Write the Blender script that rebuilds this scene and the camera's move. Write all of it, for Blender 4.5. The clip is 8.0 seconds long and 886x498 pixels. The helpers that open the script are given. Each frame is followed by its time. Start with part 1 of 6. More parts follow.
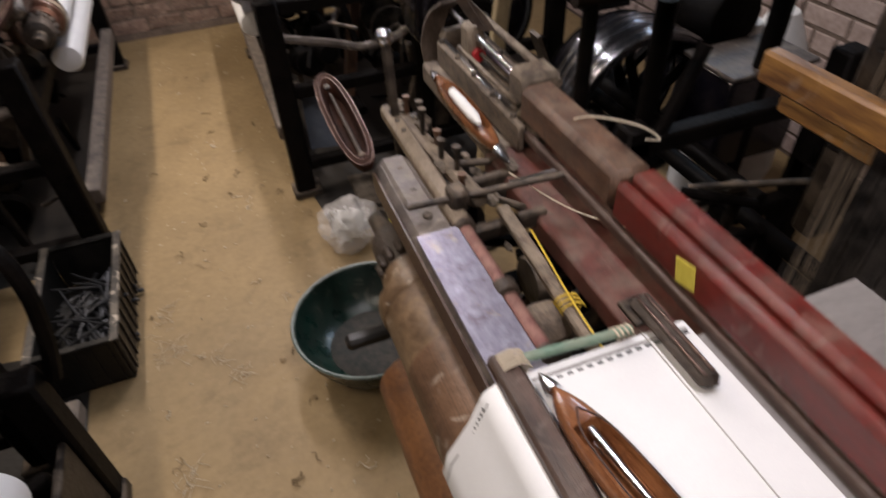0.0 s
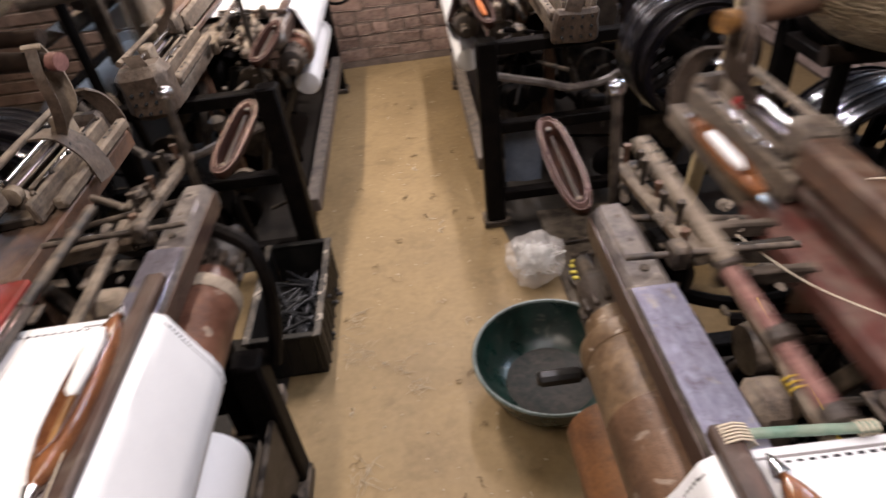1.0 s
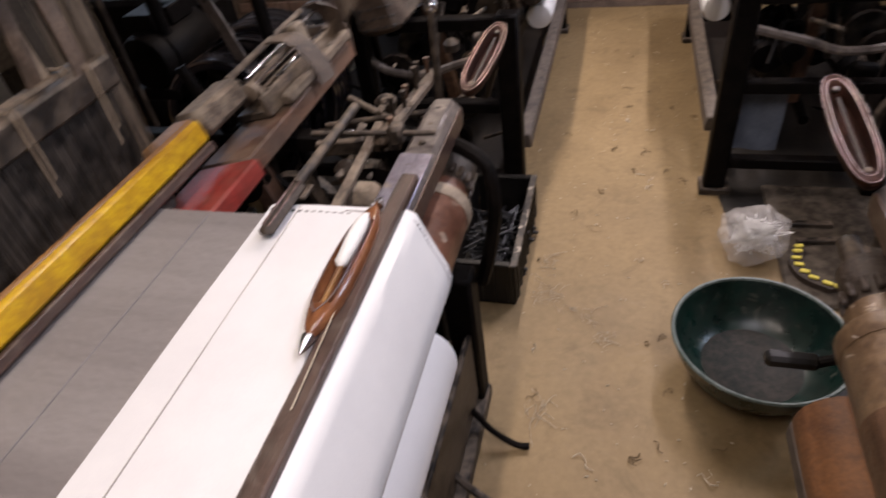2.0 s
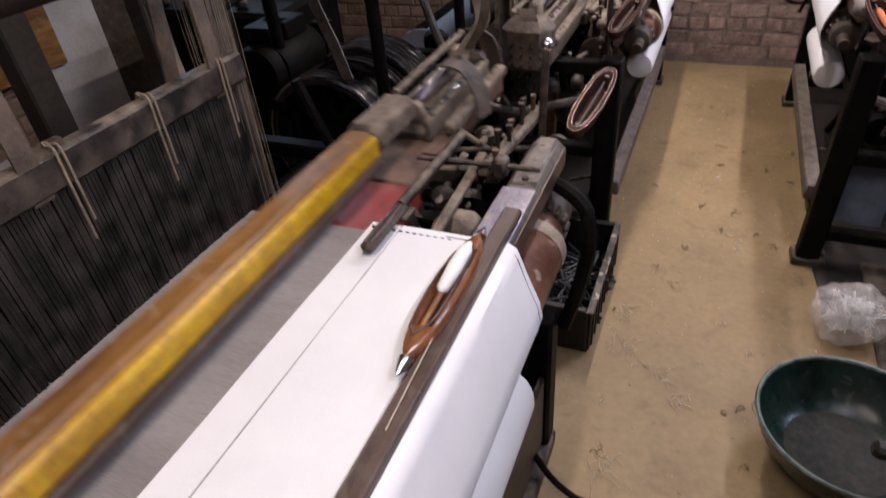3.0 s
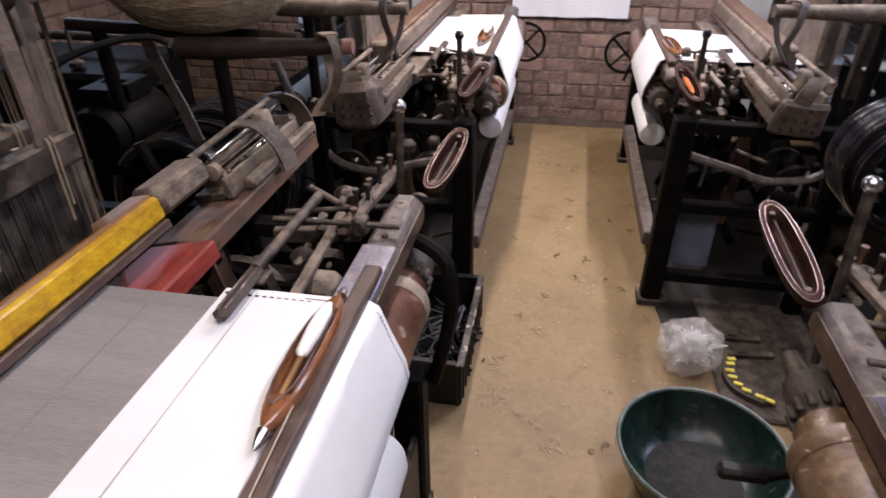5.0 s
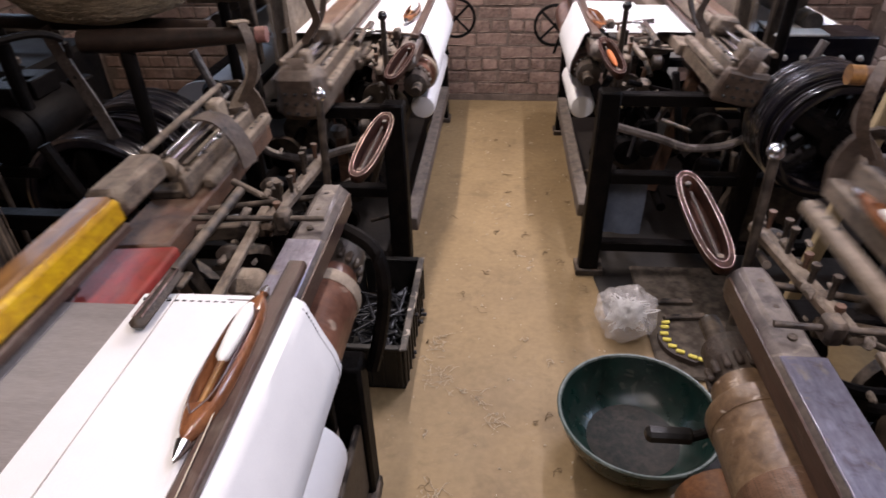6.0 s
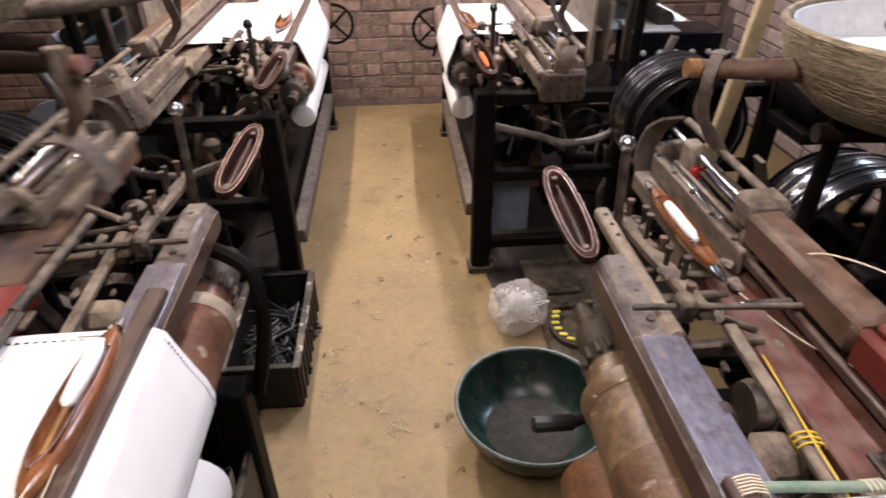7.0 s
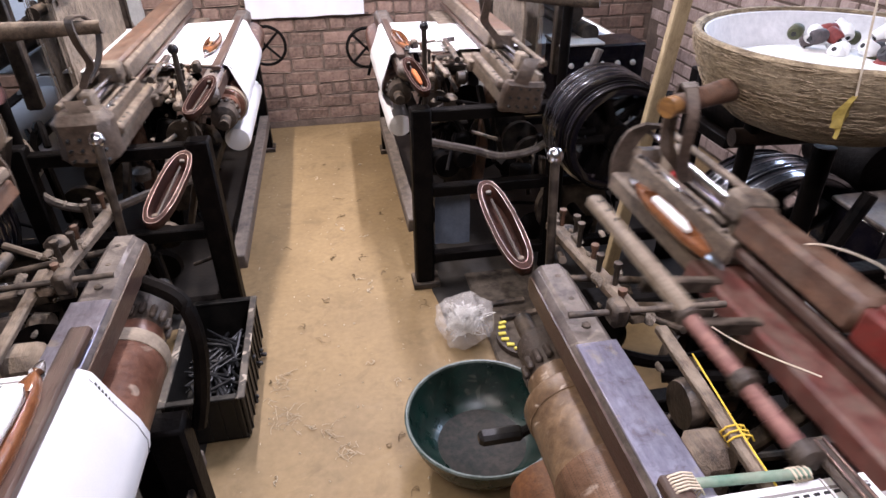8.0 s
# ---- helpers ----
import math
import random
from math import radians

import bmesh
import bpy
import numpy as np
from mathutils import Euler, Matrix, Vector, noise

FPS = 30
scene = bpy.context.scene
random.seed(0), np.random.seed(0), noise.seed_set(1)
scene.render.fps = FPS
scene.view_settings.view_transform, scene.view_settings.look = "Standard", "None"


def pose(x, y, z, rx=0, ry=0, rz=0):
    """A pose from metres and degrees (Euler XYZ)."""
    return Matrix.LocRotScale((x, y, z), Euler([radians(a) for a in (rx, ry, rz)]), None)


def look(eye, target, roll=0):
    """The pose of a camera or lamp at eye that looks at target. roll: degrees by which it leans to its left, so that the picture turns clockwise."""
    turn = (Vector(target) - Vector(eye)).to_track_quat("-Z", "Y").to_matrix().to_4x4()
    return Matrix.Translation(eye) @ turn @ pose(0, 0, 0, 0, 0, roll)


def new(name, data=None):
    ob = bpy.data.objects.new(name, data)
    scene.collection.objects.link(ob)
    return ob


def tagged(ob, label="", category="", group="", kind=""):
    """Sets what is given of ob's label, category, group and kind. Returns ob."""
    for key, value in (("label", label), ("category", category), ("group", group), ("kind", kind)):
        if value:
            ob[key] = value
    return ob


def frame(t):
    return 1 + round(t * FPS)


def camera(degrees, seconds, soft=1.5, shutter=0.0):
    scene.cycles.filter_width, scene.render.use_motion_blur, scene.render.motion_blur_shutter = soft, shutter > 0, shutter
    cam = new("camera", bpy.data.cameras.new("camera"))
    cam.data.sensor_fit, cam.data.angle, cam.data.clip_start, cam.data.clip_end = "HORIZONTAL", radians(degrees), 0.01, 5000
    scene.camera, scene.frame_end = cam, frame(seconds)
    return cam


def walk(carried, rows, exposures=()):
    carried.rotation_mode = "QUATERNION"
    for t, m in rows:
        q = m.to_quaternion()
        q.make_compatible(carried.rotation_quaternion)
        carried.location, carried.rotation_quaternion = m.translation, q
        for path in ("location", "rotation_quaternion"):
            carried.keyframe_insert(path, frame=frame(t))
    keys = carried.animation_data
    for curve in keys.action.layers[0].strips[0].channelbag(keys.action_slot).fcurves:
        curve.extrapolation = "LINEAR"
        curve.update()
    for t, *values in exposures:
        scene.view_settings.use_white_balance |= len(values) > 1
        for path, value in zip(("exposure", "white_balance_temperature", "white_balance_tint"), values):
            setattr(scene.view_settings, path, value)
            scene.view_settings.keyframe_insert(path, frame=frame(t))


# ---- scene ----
cam = camera(71.7, 8.0, shutter=0.5)
PATH = [
    (0, (0.693, 0.618, 1.638), (1.179, 2.031, 0.309), -3.1),
    (0.5, (0.661, 0.636, 1.672), (0.947, 2.189, 0.445), -5.6),
    (1, (0.597, 0.622, 1.683), (0.598, 2.21, 0.466), -7.5),
    (1.5, (0.516, 0.601, 1.682), (0.232, 2.151, 0.45), -9.0),
    (2, (0.44, 0.584, 1.667), (-0.076, 2.028, 0.382), -9.0),
    (2.2, (0.421, 0.573, 1.664), (-0.157, 1.973, 0.358), -9.0),
    (3.3, (0.344, 0.565, 1.67), (-0.371, 2.089, 0.589), -4.1),
    (3.5, (0.342, 0.567, 1.668), (-0.334, 2.16, 0.666), -3.3),
    (3.9, (0.367, 0.576, 1.683), (-0.273, 2.235, 0.767), -2.0),
    (4, (0.346, 0.57, 1.675), (-0.254, 2.243, 0.757), -1.3),
    (4.5, (0.353, 0.568, 1.669), (-0.139, 2.269, 0.739), -0.2),
    (4.6, (0.375, 0.586, 1.67), (-0.1, 2.271, 0.702), 0.0),
    (4.7, (0.365, 0.57, 1.659), (-0.065, 2.252, 0.666), -0.0),
    (5.8, (0.429, 0.599, 1.674), (0.21, 2.244, 0.558), -1.4),
    (6, (0.43, 0.597, 1.677), (0.265, 2.255, 0.57), -1.3),
    (6.5, (0.468, 0.608, 1.675), (0.423, 2.276, 0.572), -1.2),
    (7, (0.504, 0.613, 1.675), (0.636, 2.278, 0.575), -0.4),
    (7.5, (0.526, 0.608, 1.673), (0.796, 2.244, 0.555), 0.3),
    (7.9, (0.531, 0.611, 1.680), (0.828, 2.279, 0.618), -0.5),
    (8, (0.532, 0.611, 1.681), (0.829, 2.28, 0.621), -0.6),
]
EXPOSURES = [(0, -0.36, 6550, 9), (0.5, 0.05, 6450, 11), (1.5, 0.11, 6600, 12), (2.0, -0.22, 6400, 15), (3.5, -0.3, 6050, 16), (4.5, -0.07, 6050, 16), (6.0, -0.06, 6150, 16), (7.0, 0.27, 6500, 13), (7.5, 0.4, 6400, 14), (8.0, 0.46, 5950, 15)]
walk(cam, [(t, look(eye, target, roll)) for t, eye, target, roll in PATH], EXPOSURES)

# ---- world and light ----
world = bpy.data.worlds.new("world")
scene.world = world
world.use_nodes = True
world.node_tree.nodes["Background"].inputs[0].default_value = (0.5, 0.58, 0.7, 1)
world.node_tree.nodes["Background"].inputs[1].default_value = 0.012


def tube_light(x, y, z, length, power, tint=(1.0, 0.95, 0.88)):
    data = bpy.data.lights.new("tube_light", "AREA")
    data.shape, data.size, data.size_y, data.energy, data.color = "RECTANGLE", 0.05, length, power, tint
    new("tube_light", data).matrix_world = pose(x, y, z)


def window_light(x, y, z, turn, power):
    data = bpy.data.lights.new("window_light", "AREA")
    data.shape, data.size, data.size_y, data.energy, data.color = "RECTANGLE", 0.95, 0.65, power, (0.66, 0.80, 1.0)
    new("window_light", data).matrix_world = pose(x, y, z, 90, 0, turn)


# daylight in the two high side windows
window_light(-2.80, 4.0, 2.2, -90, 26)
window_light(3.10, 3.2, 2.2, 90, 44)
# warm tubes over the left row of looms, cooler ones over the right row
WARM, COOL = (1.0, 0.85, 0.73), (0.95, 0.885, 0.94)
tube_light(-0.01, 0.7, 2.5, 1.2, 25, WARM)
tube_light(1.08, 0.9, 2.5, 1.2, 29, COOL)
tube_light(-0.01, 3.6, 2.5, 1.2, 56, WARM)
tube_light(1.08, 3.6, 2.5, 1.2, 58, COOL)


# ---- materials ----
def material(name, dark, light, rough=0.7, metal=0.0, scale=8.0, fine=120.0, bump=0.25, dust=0.0, stretch=(1, 1, 1), vary=0.0, dust_rgb=(0.30, 0.25, 0.19), scratch=0.0, coat=0.0, spec=0.5, stain=0.0, stain_rgb=(0.05, 0.035, 0.02), stain_scale=1.6, check=0.0):
    """Two scales of noise between two colours, a fine relief, and lint or dust that has settled on what faces up."""
    m = bpy.data.materials.new(name)
    m.use_nodes = True
    t = m.node_tree
    n, ln = t.nodes, t.links
    b = n["Principled BSDF"]
    co = n.new("ShaderNodeTexCoord")
    mp = n.new("ShaderNodeMapping")
    mp.inputs["Scale"].default_value = stretch
    ln.new(co.outputs["Object"], mp.inputs[0])
    n1 = n.new("ShaderNodeTexNoise")
    n1.inputs["Scale"].default_value, n1.inputs["Detail"].default_value, n1.inputs["Roughness"].default_value = scale, 6, 0.65
    n2 = n.new("ShaderNodeTexNoise")
    n2.inputs["Scale"].default_value, n2.inputs["Detail"].default_value = fine, 3
    ln.new(mp.outputs[0], n1.inputs[0])
    ln.new(mp.outputs[0], n2.inputs[0])
    add = n.new("ShaderNodeMath")
    add.operation = "MULTIPLY_ADD"
    ln.new(n2.outputs[0], add.inputs[0])
    add.inputs[1].default_value = 0.5
    ln.new(n1.outputs[0], add.inputs[2])
    ramp = n.new("ShaderNodeMapRange")
    ramp.inputs[1].default_value, ramp.inputs[2].default_value = 0.5, 1.0
    ln.new(add.outputs[0], ramp.inputs[0])
    fac = ramp.outputs[0]
    if vary:
        oi = n.new("ShaderNodeObjectInfo")
        ma = n.new("ShaderNodeMath")
        ma.operation, ma.use_clamp = "MULTIPLY_ADD", True
        ln.new(oi.outputs["Random"], ma.inputs[0])
        ma.inputs[1].default_value = vary
        sb = n.new("ShaderNodeMath")
        sb.operation = "SUBTRACT"
        ln.new(fac, sb.inputs[0])
        sb.inputs[1].default_value = vary / 2
        ln.new(sb.outputs[0], ma.inputs[2])
        fac = ma.outputs[0]
    mix = n.new("ShaderNodeMix")
    mix.data_type = "RGBA"
    ln.new(fac, mix.inputs[0])
    mix.inputs[6].default_value, mix.inputs[7].default_value = (*dark, 1), (*light, 1)
    colour = mix.outputs[2]
    rgh = n.new("ShaderNodeMapRange")
    rgh.inputs[3].default_value, rgh.inputs[4].default_value = max(rough - 0.12, 0.04), min(rough + 0.15, 1)
    ln.new(n1.outputs[0], rgh.inputs[0])
    rough_out = rgh.outputs[0]
    if scratch:
        wv = n.new("ShaderNodeTexNoise")
        wv.inputs["Scale"].default_value, wv.inputs["Detail"].default_value, wv.inputs["Distortion"].default_value = 14, 9, 1.6
        ln.new(co.outputs["Object"], wv.inputs[0])
        sr = n.new("ShaderNodeMapRange")
        sr.inputs[1].default_value, sr.inputs[2].default_value = 0.60, 0.66
        sr.inputs[4].default_value = scratch
        ln.new(wv.outputs[0], sr.inputs[0])
        mx = n.new("ShaderNodeMix")
        mx.data_type = "RGBA"
        ln.new(sr.outputs[0], mx.inputs[0])
        ln.new(colour, mx.inputs[6])
        mx.inputs[7].default_value = (0.55, 0.47, 0.38, 1)
        colour = mx.outputs[2]
    if stain:
        for k, (lo, hi) in ((1.0, (0.46, 0.70)), (5.5, (0.52, 0.68))):
            sn = n.new("ShaderNodeTexNoise")
            sn.inputs["Scale"].default_value, sn.inputs["Detail"].default_value, sn.inputs["Roughness"].default_value, sn.inputs["Distortion"].default_value = stain_scale * k, 8, 0.7, 0.6
            ln.new(co.outputs["Object"], sn.inputs[0])
            sr = n.new("ShaderNodeMapRange")
            sr.inputs[1].default_value, sr.inputs[2].default_value, sr.inputs[4].default_value = lo, hi, stain
            ln.new(sn.outputs[0], sr.inputs[0])
            mx = n.new("ShaderNodeMix")
            mx.data_type = "RGBA"
            ln.new(sr.outputs[0], mx.inputs[0])
            ln.new(colour, mx.inputs[6])
            mx.inputs[7].default_value = (*stain_rgb, 1)
            colour = mx.outputs[2]
    if check:
        ck = n.new("ShaderNodeTexVoronoi")
        ck.inputs["Scale"].default_value, ck.inputs["Randomness"].default_value = check, 0.12
        ln.new(co.outputs["Object"], ck.inputs[0])
        sr = n.new("ShaderNodeMapRange")
        sr.inputs[1].default_value, sr.inputs[2].default_value, sr.inputs[3].default_value, sr.inputs[4].default_value = 0.25, 0.42, 0.5, 0.0
        ln.new(ck.outputs[0], sr.inputs[0])
        mx = n.new("ShaderNodeMix")
        mx.data_type = "RGBA"
        ln.new(sr.outputs[0], mx.inputs[0])
        ln.new(colour, mx.inputs[6])
        mx.inputs[7].default_value = (0.012, 0.007, 0.004, 1)
        colour = mx.outputs[2]
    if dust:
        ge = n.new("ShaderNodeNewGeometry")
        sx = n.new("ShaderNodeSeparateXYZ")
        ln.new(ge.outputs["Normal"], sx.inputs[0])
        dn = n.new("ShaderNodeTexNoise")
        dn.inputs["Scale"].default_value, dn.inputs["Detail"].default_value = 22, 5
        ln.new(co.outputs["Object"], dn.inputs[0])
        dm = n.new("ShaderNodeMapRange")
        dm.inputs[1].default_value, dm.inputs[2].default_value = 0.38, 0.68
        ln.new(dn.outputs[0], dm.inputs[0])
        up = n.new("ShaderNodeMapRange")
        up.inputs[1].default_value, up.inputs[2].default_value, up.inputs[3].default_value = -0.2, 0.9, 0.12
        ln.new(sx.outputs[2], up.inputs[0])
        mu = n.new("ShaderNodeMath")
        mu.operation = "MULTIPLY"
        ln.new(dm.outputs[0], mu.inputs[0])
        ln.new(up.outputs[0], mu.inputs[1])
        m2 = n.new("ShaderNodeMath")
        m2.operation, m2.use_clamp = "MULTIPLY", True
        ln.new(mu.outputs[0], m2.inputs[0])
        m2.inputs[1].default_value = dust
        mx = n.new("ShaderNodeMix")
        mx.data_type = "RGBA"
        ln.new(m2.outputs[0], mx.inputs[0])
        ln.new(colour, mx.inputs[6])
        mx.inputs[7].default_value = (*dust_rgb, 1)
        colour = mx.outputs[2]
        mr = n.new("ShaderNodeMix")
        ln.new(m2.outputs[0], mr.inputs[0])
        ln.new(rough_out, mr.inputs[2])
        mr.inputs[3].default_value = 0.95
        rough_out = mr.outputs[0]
        if metal:
            mm = n.new("ShaderNodeMath")
            mm.operation = "MULTIPLY_ADD"
            ln.new(m2.outputs[0], mm.inputs[0])
            mm.inputs[1].default_value, mm.inputs[2].default_value = -metal, metal
            ln.new(mm.outputs[0], b.inputs["Metallic"])
    ln.new(colour, b.inputs["Base Color"])
    ln.new(rough_out, b.inputs["Roughness"])
    if not dust:
        b.inputs["Metallic"].default_value = metal
    b.inputs["Coat Weight"].default_value = coat
    b.inputs["Specular IOR Level"].default_value = spec
    bp = n.new("ShaderNodeBump")
    bp.inputs["Strength"].default_value, bp.inputs["Distance"].default_value = bump, 0.004
    ln.new(add.outputs[0], bp.inputs["Height"])
    ln.new(bp.outputs[0], b.inputs["Normal"])
    return m


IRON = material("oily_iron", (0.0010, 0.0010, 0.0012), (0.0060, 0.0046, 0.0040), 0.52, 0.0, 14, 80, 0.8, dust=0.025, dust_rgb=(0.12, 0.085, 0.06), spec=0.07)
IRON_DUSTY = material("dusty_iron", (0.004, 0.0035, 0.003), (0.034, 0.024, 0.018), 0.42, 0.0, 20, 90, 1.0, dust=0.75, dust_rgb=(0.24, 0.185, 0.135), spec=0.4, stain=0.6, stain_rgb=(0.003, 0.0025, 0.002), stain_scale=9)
STEEL = material("worn_steel", (0.24, 0.23, 0.29), (0.56, 0.54, 0.65), 0.40, 1.0, 9, 120, 0.2, stretch=(1, 0.3, 1), scratch=0.65, stain=0.5, stain_rgb=(0.14, 0.10, 0.09), stain_scale=6)
BRIGHT = material("polished_steel", (0.5, 0.5, 0.52), (0.75, 0.75, 0.78), 0.18, 1.0, 9, 90, 0.05)
BLACK_GLOSS = material("black_enamel", (0.002, 0.002, 0.004), (0.007, 0.006, 0.010), 0.14, 0.0, 8, 60, 0.2, dust=0.07, coat=0.3)
RIM = material("worn_pulley_rim", (0.03, 0.03, 0.034), (0.20, 0.20, 0.22), 0.16, 0.9, 6, 60, 0.08, stretch=(1, 8, 1))
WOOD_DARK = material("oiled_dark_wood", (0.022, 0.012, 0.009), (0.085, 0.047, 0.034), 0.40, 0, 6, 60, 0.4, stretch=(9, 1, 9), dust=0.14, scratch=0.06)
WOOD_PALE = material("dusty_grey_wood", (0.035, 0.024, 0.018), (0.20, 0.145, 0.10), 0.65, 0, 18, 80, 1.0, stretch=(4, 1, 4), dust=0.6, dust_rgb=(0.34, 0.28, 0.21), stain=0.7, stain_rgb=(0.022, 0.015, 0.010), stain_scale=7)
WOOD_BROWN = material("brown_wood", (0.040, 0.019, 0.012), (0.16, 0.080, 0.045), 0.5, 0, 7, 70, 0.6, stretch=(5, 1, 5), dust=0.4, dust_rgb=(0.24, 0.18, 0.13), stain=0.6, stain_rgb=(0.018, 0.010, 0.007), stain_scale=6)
YELLOW = material("yellow_painted_wood", (0.30, 0.135, 0.004), (0.62, 0.40, 0.003), 0.34, 0, 5, 40, 0.25, stretch=(3, 1.2, 3), stain=0.45, stain_rgb=(0.16, 0.06, 0.012), stain_scale=7)
OCHRE = material("worn_ochre_wood", (0.070, 0.028, 0.012), (0.33, 0.165, 0.042), 0.42, 0, 5, 26, 0.4, stretch=(4, 0.6, 4), scratch=0.12)
SOOTY_WOOD = material("blackened_wood", (0.006, 0.0038, 0.0028), (0.032, 0.018, 0.012), 0.5, 0, 7, 70, 0.6, stretch=(6, 1, 6), dust=0.09, dust_rgb=(0.15, 0.11, 0.075), stain=0.6, stain_rgb=(0.006, 0.004, 0.003), stain_scale=6, spec=0.25)
RED = material("red_painted_wood", (0.060, 0.007, 0.005), (0.185, 0.017, 0.011), 0.36, 0, 6, 70, 0.4, stretch=(6, 1, 6), dust=0.12, scratch=0.10, stain=0.6, stain_rgb=(0.045, 0.018, 0.012), stain_scale=5)
RED_BRIGHT = material("bright_red_race_wood", (0.16, 0.016, 0.012), (0.38, 0.05, 0.04), 0.4, 0, 6, 70, 0.4, stretch=(6, 1, 6), dust=0.12, stain=0.5, stain_rgb=(0.08, 0.02, 0.015), stain_scale=6)
RED_FADED = material("faded_red_wood", (0.050, 0.016, 0.011), (0.15, 0.045, 0.034), 0.5, 0, 8, 80, 0.5, stretch=(7, 1, 7), dust=0.25, stain=0.6, stain_rgb=(0.03, 0.014, 0.01), stain_scale=6)
PINK = material("reddish_cloth_wrap", (0.10, 0.038, 0.032), (0.30, 0.125, 0.105), 0.7, 0, 22, 160, 0.5, dust=0.3, stain=0.5, stain_rgb=(0.08, 0.03, 0.025), stain_scale=14)
SHUTTLE_WOOD = material("varnished_shuttle_wood", (0.085, 0.026, 0.011), (0.30, 0.125, 0.050), 0.2, 0, 9, 120, 0.15, stretch=(8, 1, 8), coat=0.6, stain=0.4, stain_rgb=(0.04, 0.013, 0.006), stain_scale=12)
CLOTH = material("white_cotton_cloth", (0.66, 0.66, 0.67), (0.76, 0.76, 0.76), 0.85, 0, 5, 500, 0.12)
YARN = material("grey_warp_yarn", (0.13, 0.115, 0.11), (0.30, 0.28, 0.27), 0.8, 0, 4, 900, 0.5, stretch=(0.05, 1, 1))
WARP_WHITE = material("white_warp_yarn", (0.55, 0.55, 0.56), (0.75, 0.75, 0.76), 0.8, 0, 4, 900, 0.4, stretch=(0.05, 1, 1))
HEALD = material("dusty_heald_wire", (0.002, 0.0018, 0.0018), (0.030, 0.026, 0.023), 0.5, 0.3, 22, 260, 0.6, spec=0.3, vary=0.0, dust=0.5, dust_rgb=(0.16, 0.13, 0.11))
HEALD_PALE = material("pale_cord_heald", (0.08, 0.062, 0.046), (0.27, 0.22, 0.17), 0.85, 0, 14, 200, 0.4, stain=0.5, stain_rgb=(0.04, 0.03, 0.022), stain_scale=8)
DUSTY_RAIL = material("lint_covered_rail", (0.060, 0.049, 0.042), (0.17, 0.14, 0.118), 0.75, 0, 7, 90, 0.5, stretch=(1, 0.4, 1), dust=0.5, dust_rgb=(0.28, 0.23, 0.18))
WORN_PLASTIC = material("scuffed_crate_rim", (0.010, 0.009, 0.008), (0.06, 0.05, 0.042), 0.5, 0, 20, 90, 0.4, dust=0.35, scratch=0.75)
LEATHER = material("cracked_leather", (0.034, 0.022, 0.016), (0.13, 0.090, 0.064), 0.55, 0, 18, 100, 1.0, dust=0.3, stain=0.6, stain_rgb=(0.018, 0.011, 0.007), stain_scale=9)
LEATHER_PALE = material("pale_rawhide", (0.13, 0.095, 0.065), (0.30, 0.24, 0.175), 0.6, 0, 14, 120, 0.6, dust=0.3, stain=0.4, stain_rgb=(0.07, 0.05, 0.035), stain_scale=9)
EMERY = material("brown_emery_sheet", (0.050, 0.027, 0.014), (0.23, 0.150, 0.082), 0.40, 0, 11, 60, 0.8, scratch=0.7, stain=0.6, stain_rgb=(0.045, 0.026, 0.015), stain_scale=6)
EMERY_RED = material("red_brown_emery_sheet", (0.045, 0.018, 0.011), (0.17, 0.078, 0.050), 0.32, 0, 11, 60, 0.6, scratch=0.35, stain=0.5, stain_rgb=(0.05, 0.022, 0.014), stain_scale=6)
EMERY_MESH = material("perforated_emery_sheet", (0.050, 0.026, 0.014), (0.15, 0.082, 0.045), 0.42, 0, 11, 60, 0.8, scratch=0.3, check=230)
BATTEN = material("yellowed_batten", (0.26, 0.19, 0.10), (0.48, 0.38, 0.22), 0.6, 0, 6, 70, 0.4, stretch=(6, 6, 1), stain=0.4, stain_rgb=(0.12, 0.08, 0.04), stain_scale=4)
RUST = material("rusty_sheet", (0.075, 0.030, 0.015), (0.26, 0.115, 0.042), 0.55, 0, 6, 120, 0.5, stain=0.5, stain_rgb=(0.05, 0.022, 0.012), stain_scale=5)
CORD = material("cotton_cord", (0.45, 0.38, 0.28), (0.62, 0.54, 0.42), 0.9, 0, 40, 300, 0.5)
YELLOW_CORD = material("yellow_cord", (0.55, 0.36, 0.03), (0.68, 0.48, 0.06), 0.8, 0, 40, 300, 0.4)
GREEN_PIPE = material("green_painted_rod", (0.09, 0.17, 0.12), (0.20, 0.30, 0.22), 0.4, 0, 12, 100, 0.2, dust=0.4)
BOWL_GREEN = material("green_enamel_bowl", (0.002, 0.010, 0.008), (0.006, 0.026, 0.019), 0.26, 0, 7, 70, 0.15, dust=0.12, dust_rgb=(0.11, 0.10, 0.085), scratch=0.08, stain=0.5, stain_rgb=(0.005, 0.006, 0.005), stain_scale=6)
BOWL_FLOOR = material("muddy_bowl_bottom", (0.004, 0.008, 0.0065), (0.050, 0.040, 0.032), 0.5, 0, 9, 60, 0.4, stain=0.8, stain_rgb=(0.005, 0.009, 0.007), stain_scale=8, spec=0.14)
BOWL_RIM = material("worn_bowl_rim", (0.04, 0.06, 0.05), (0.14, 0.165, 0.145), 0.4, 0, 20, 80, 0.2)
PLASTIC_BLACK = material("dirty_black_plastic", (0.003, 0.003, 0.003), (0.010, 0.009, 0.008), 0.42, 0, 12, 90, 0.4, dust=0.06, spec=0.3)
PIRN = material("grey_metal_pirn", (0.010, 0.010, 0.011), (0.045, 0.045, 0.047), 0.42, 0.4, 20, 90, 0.1)
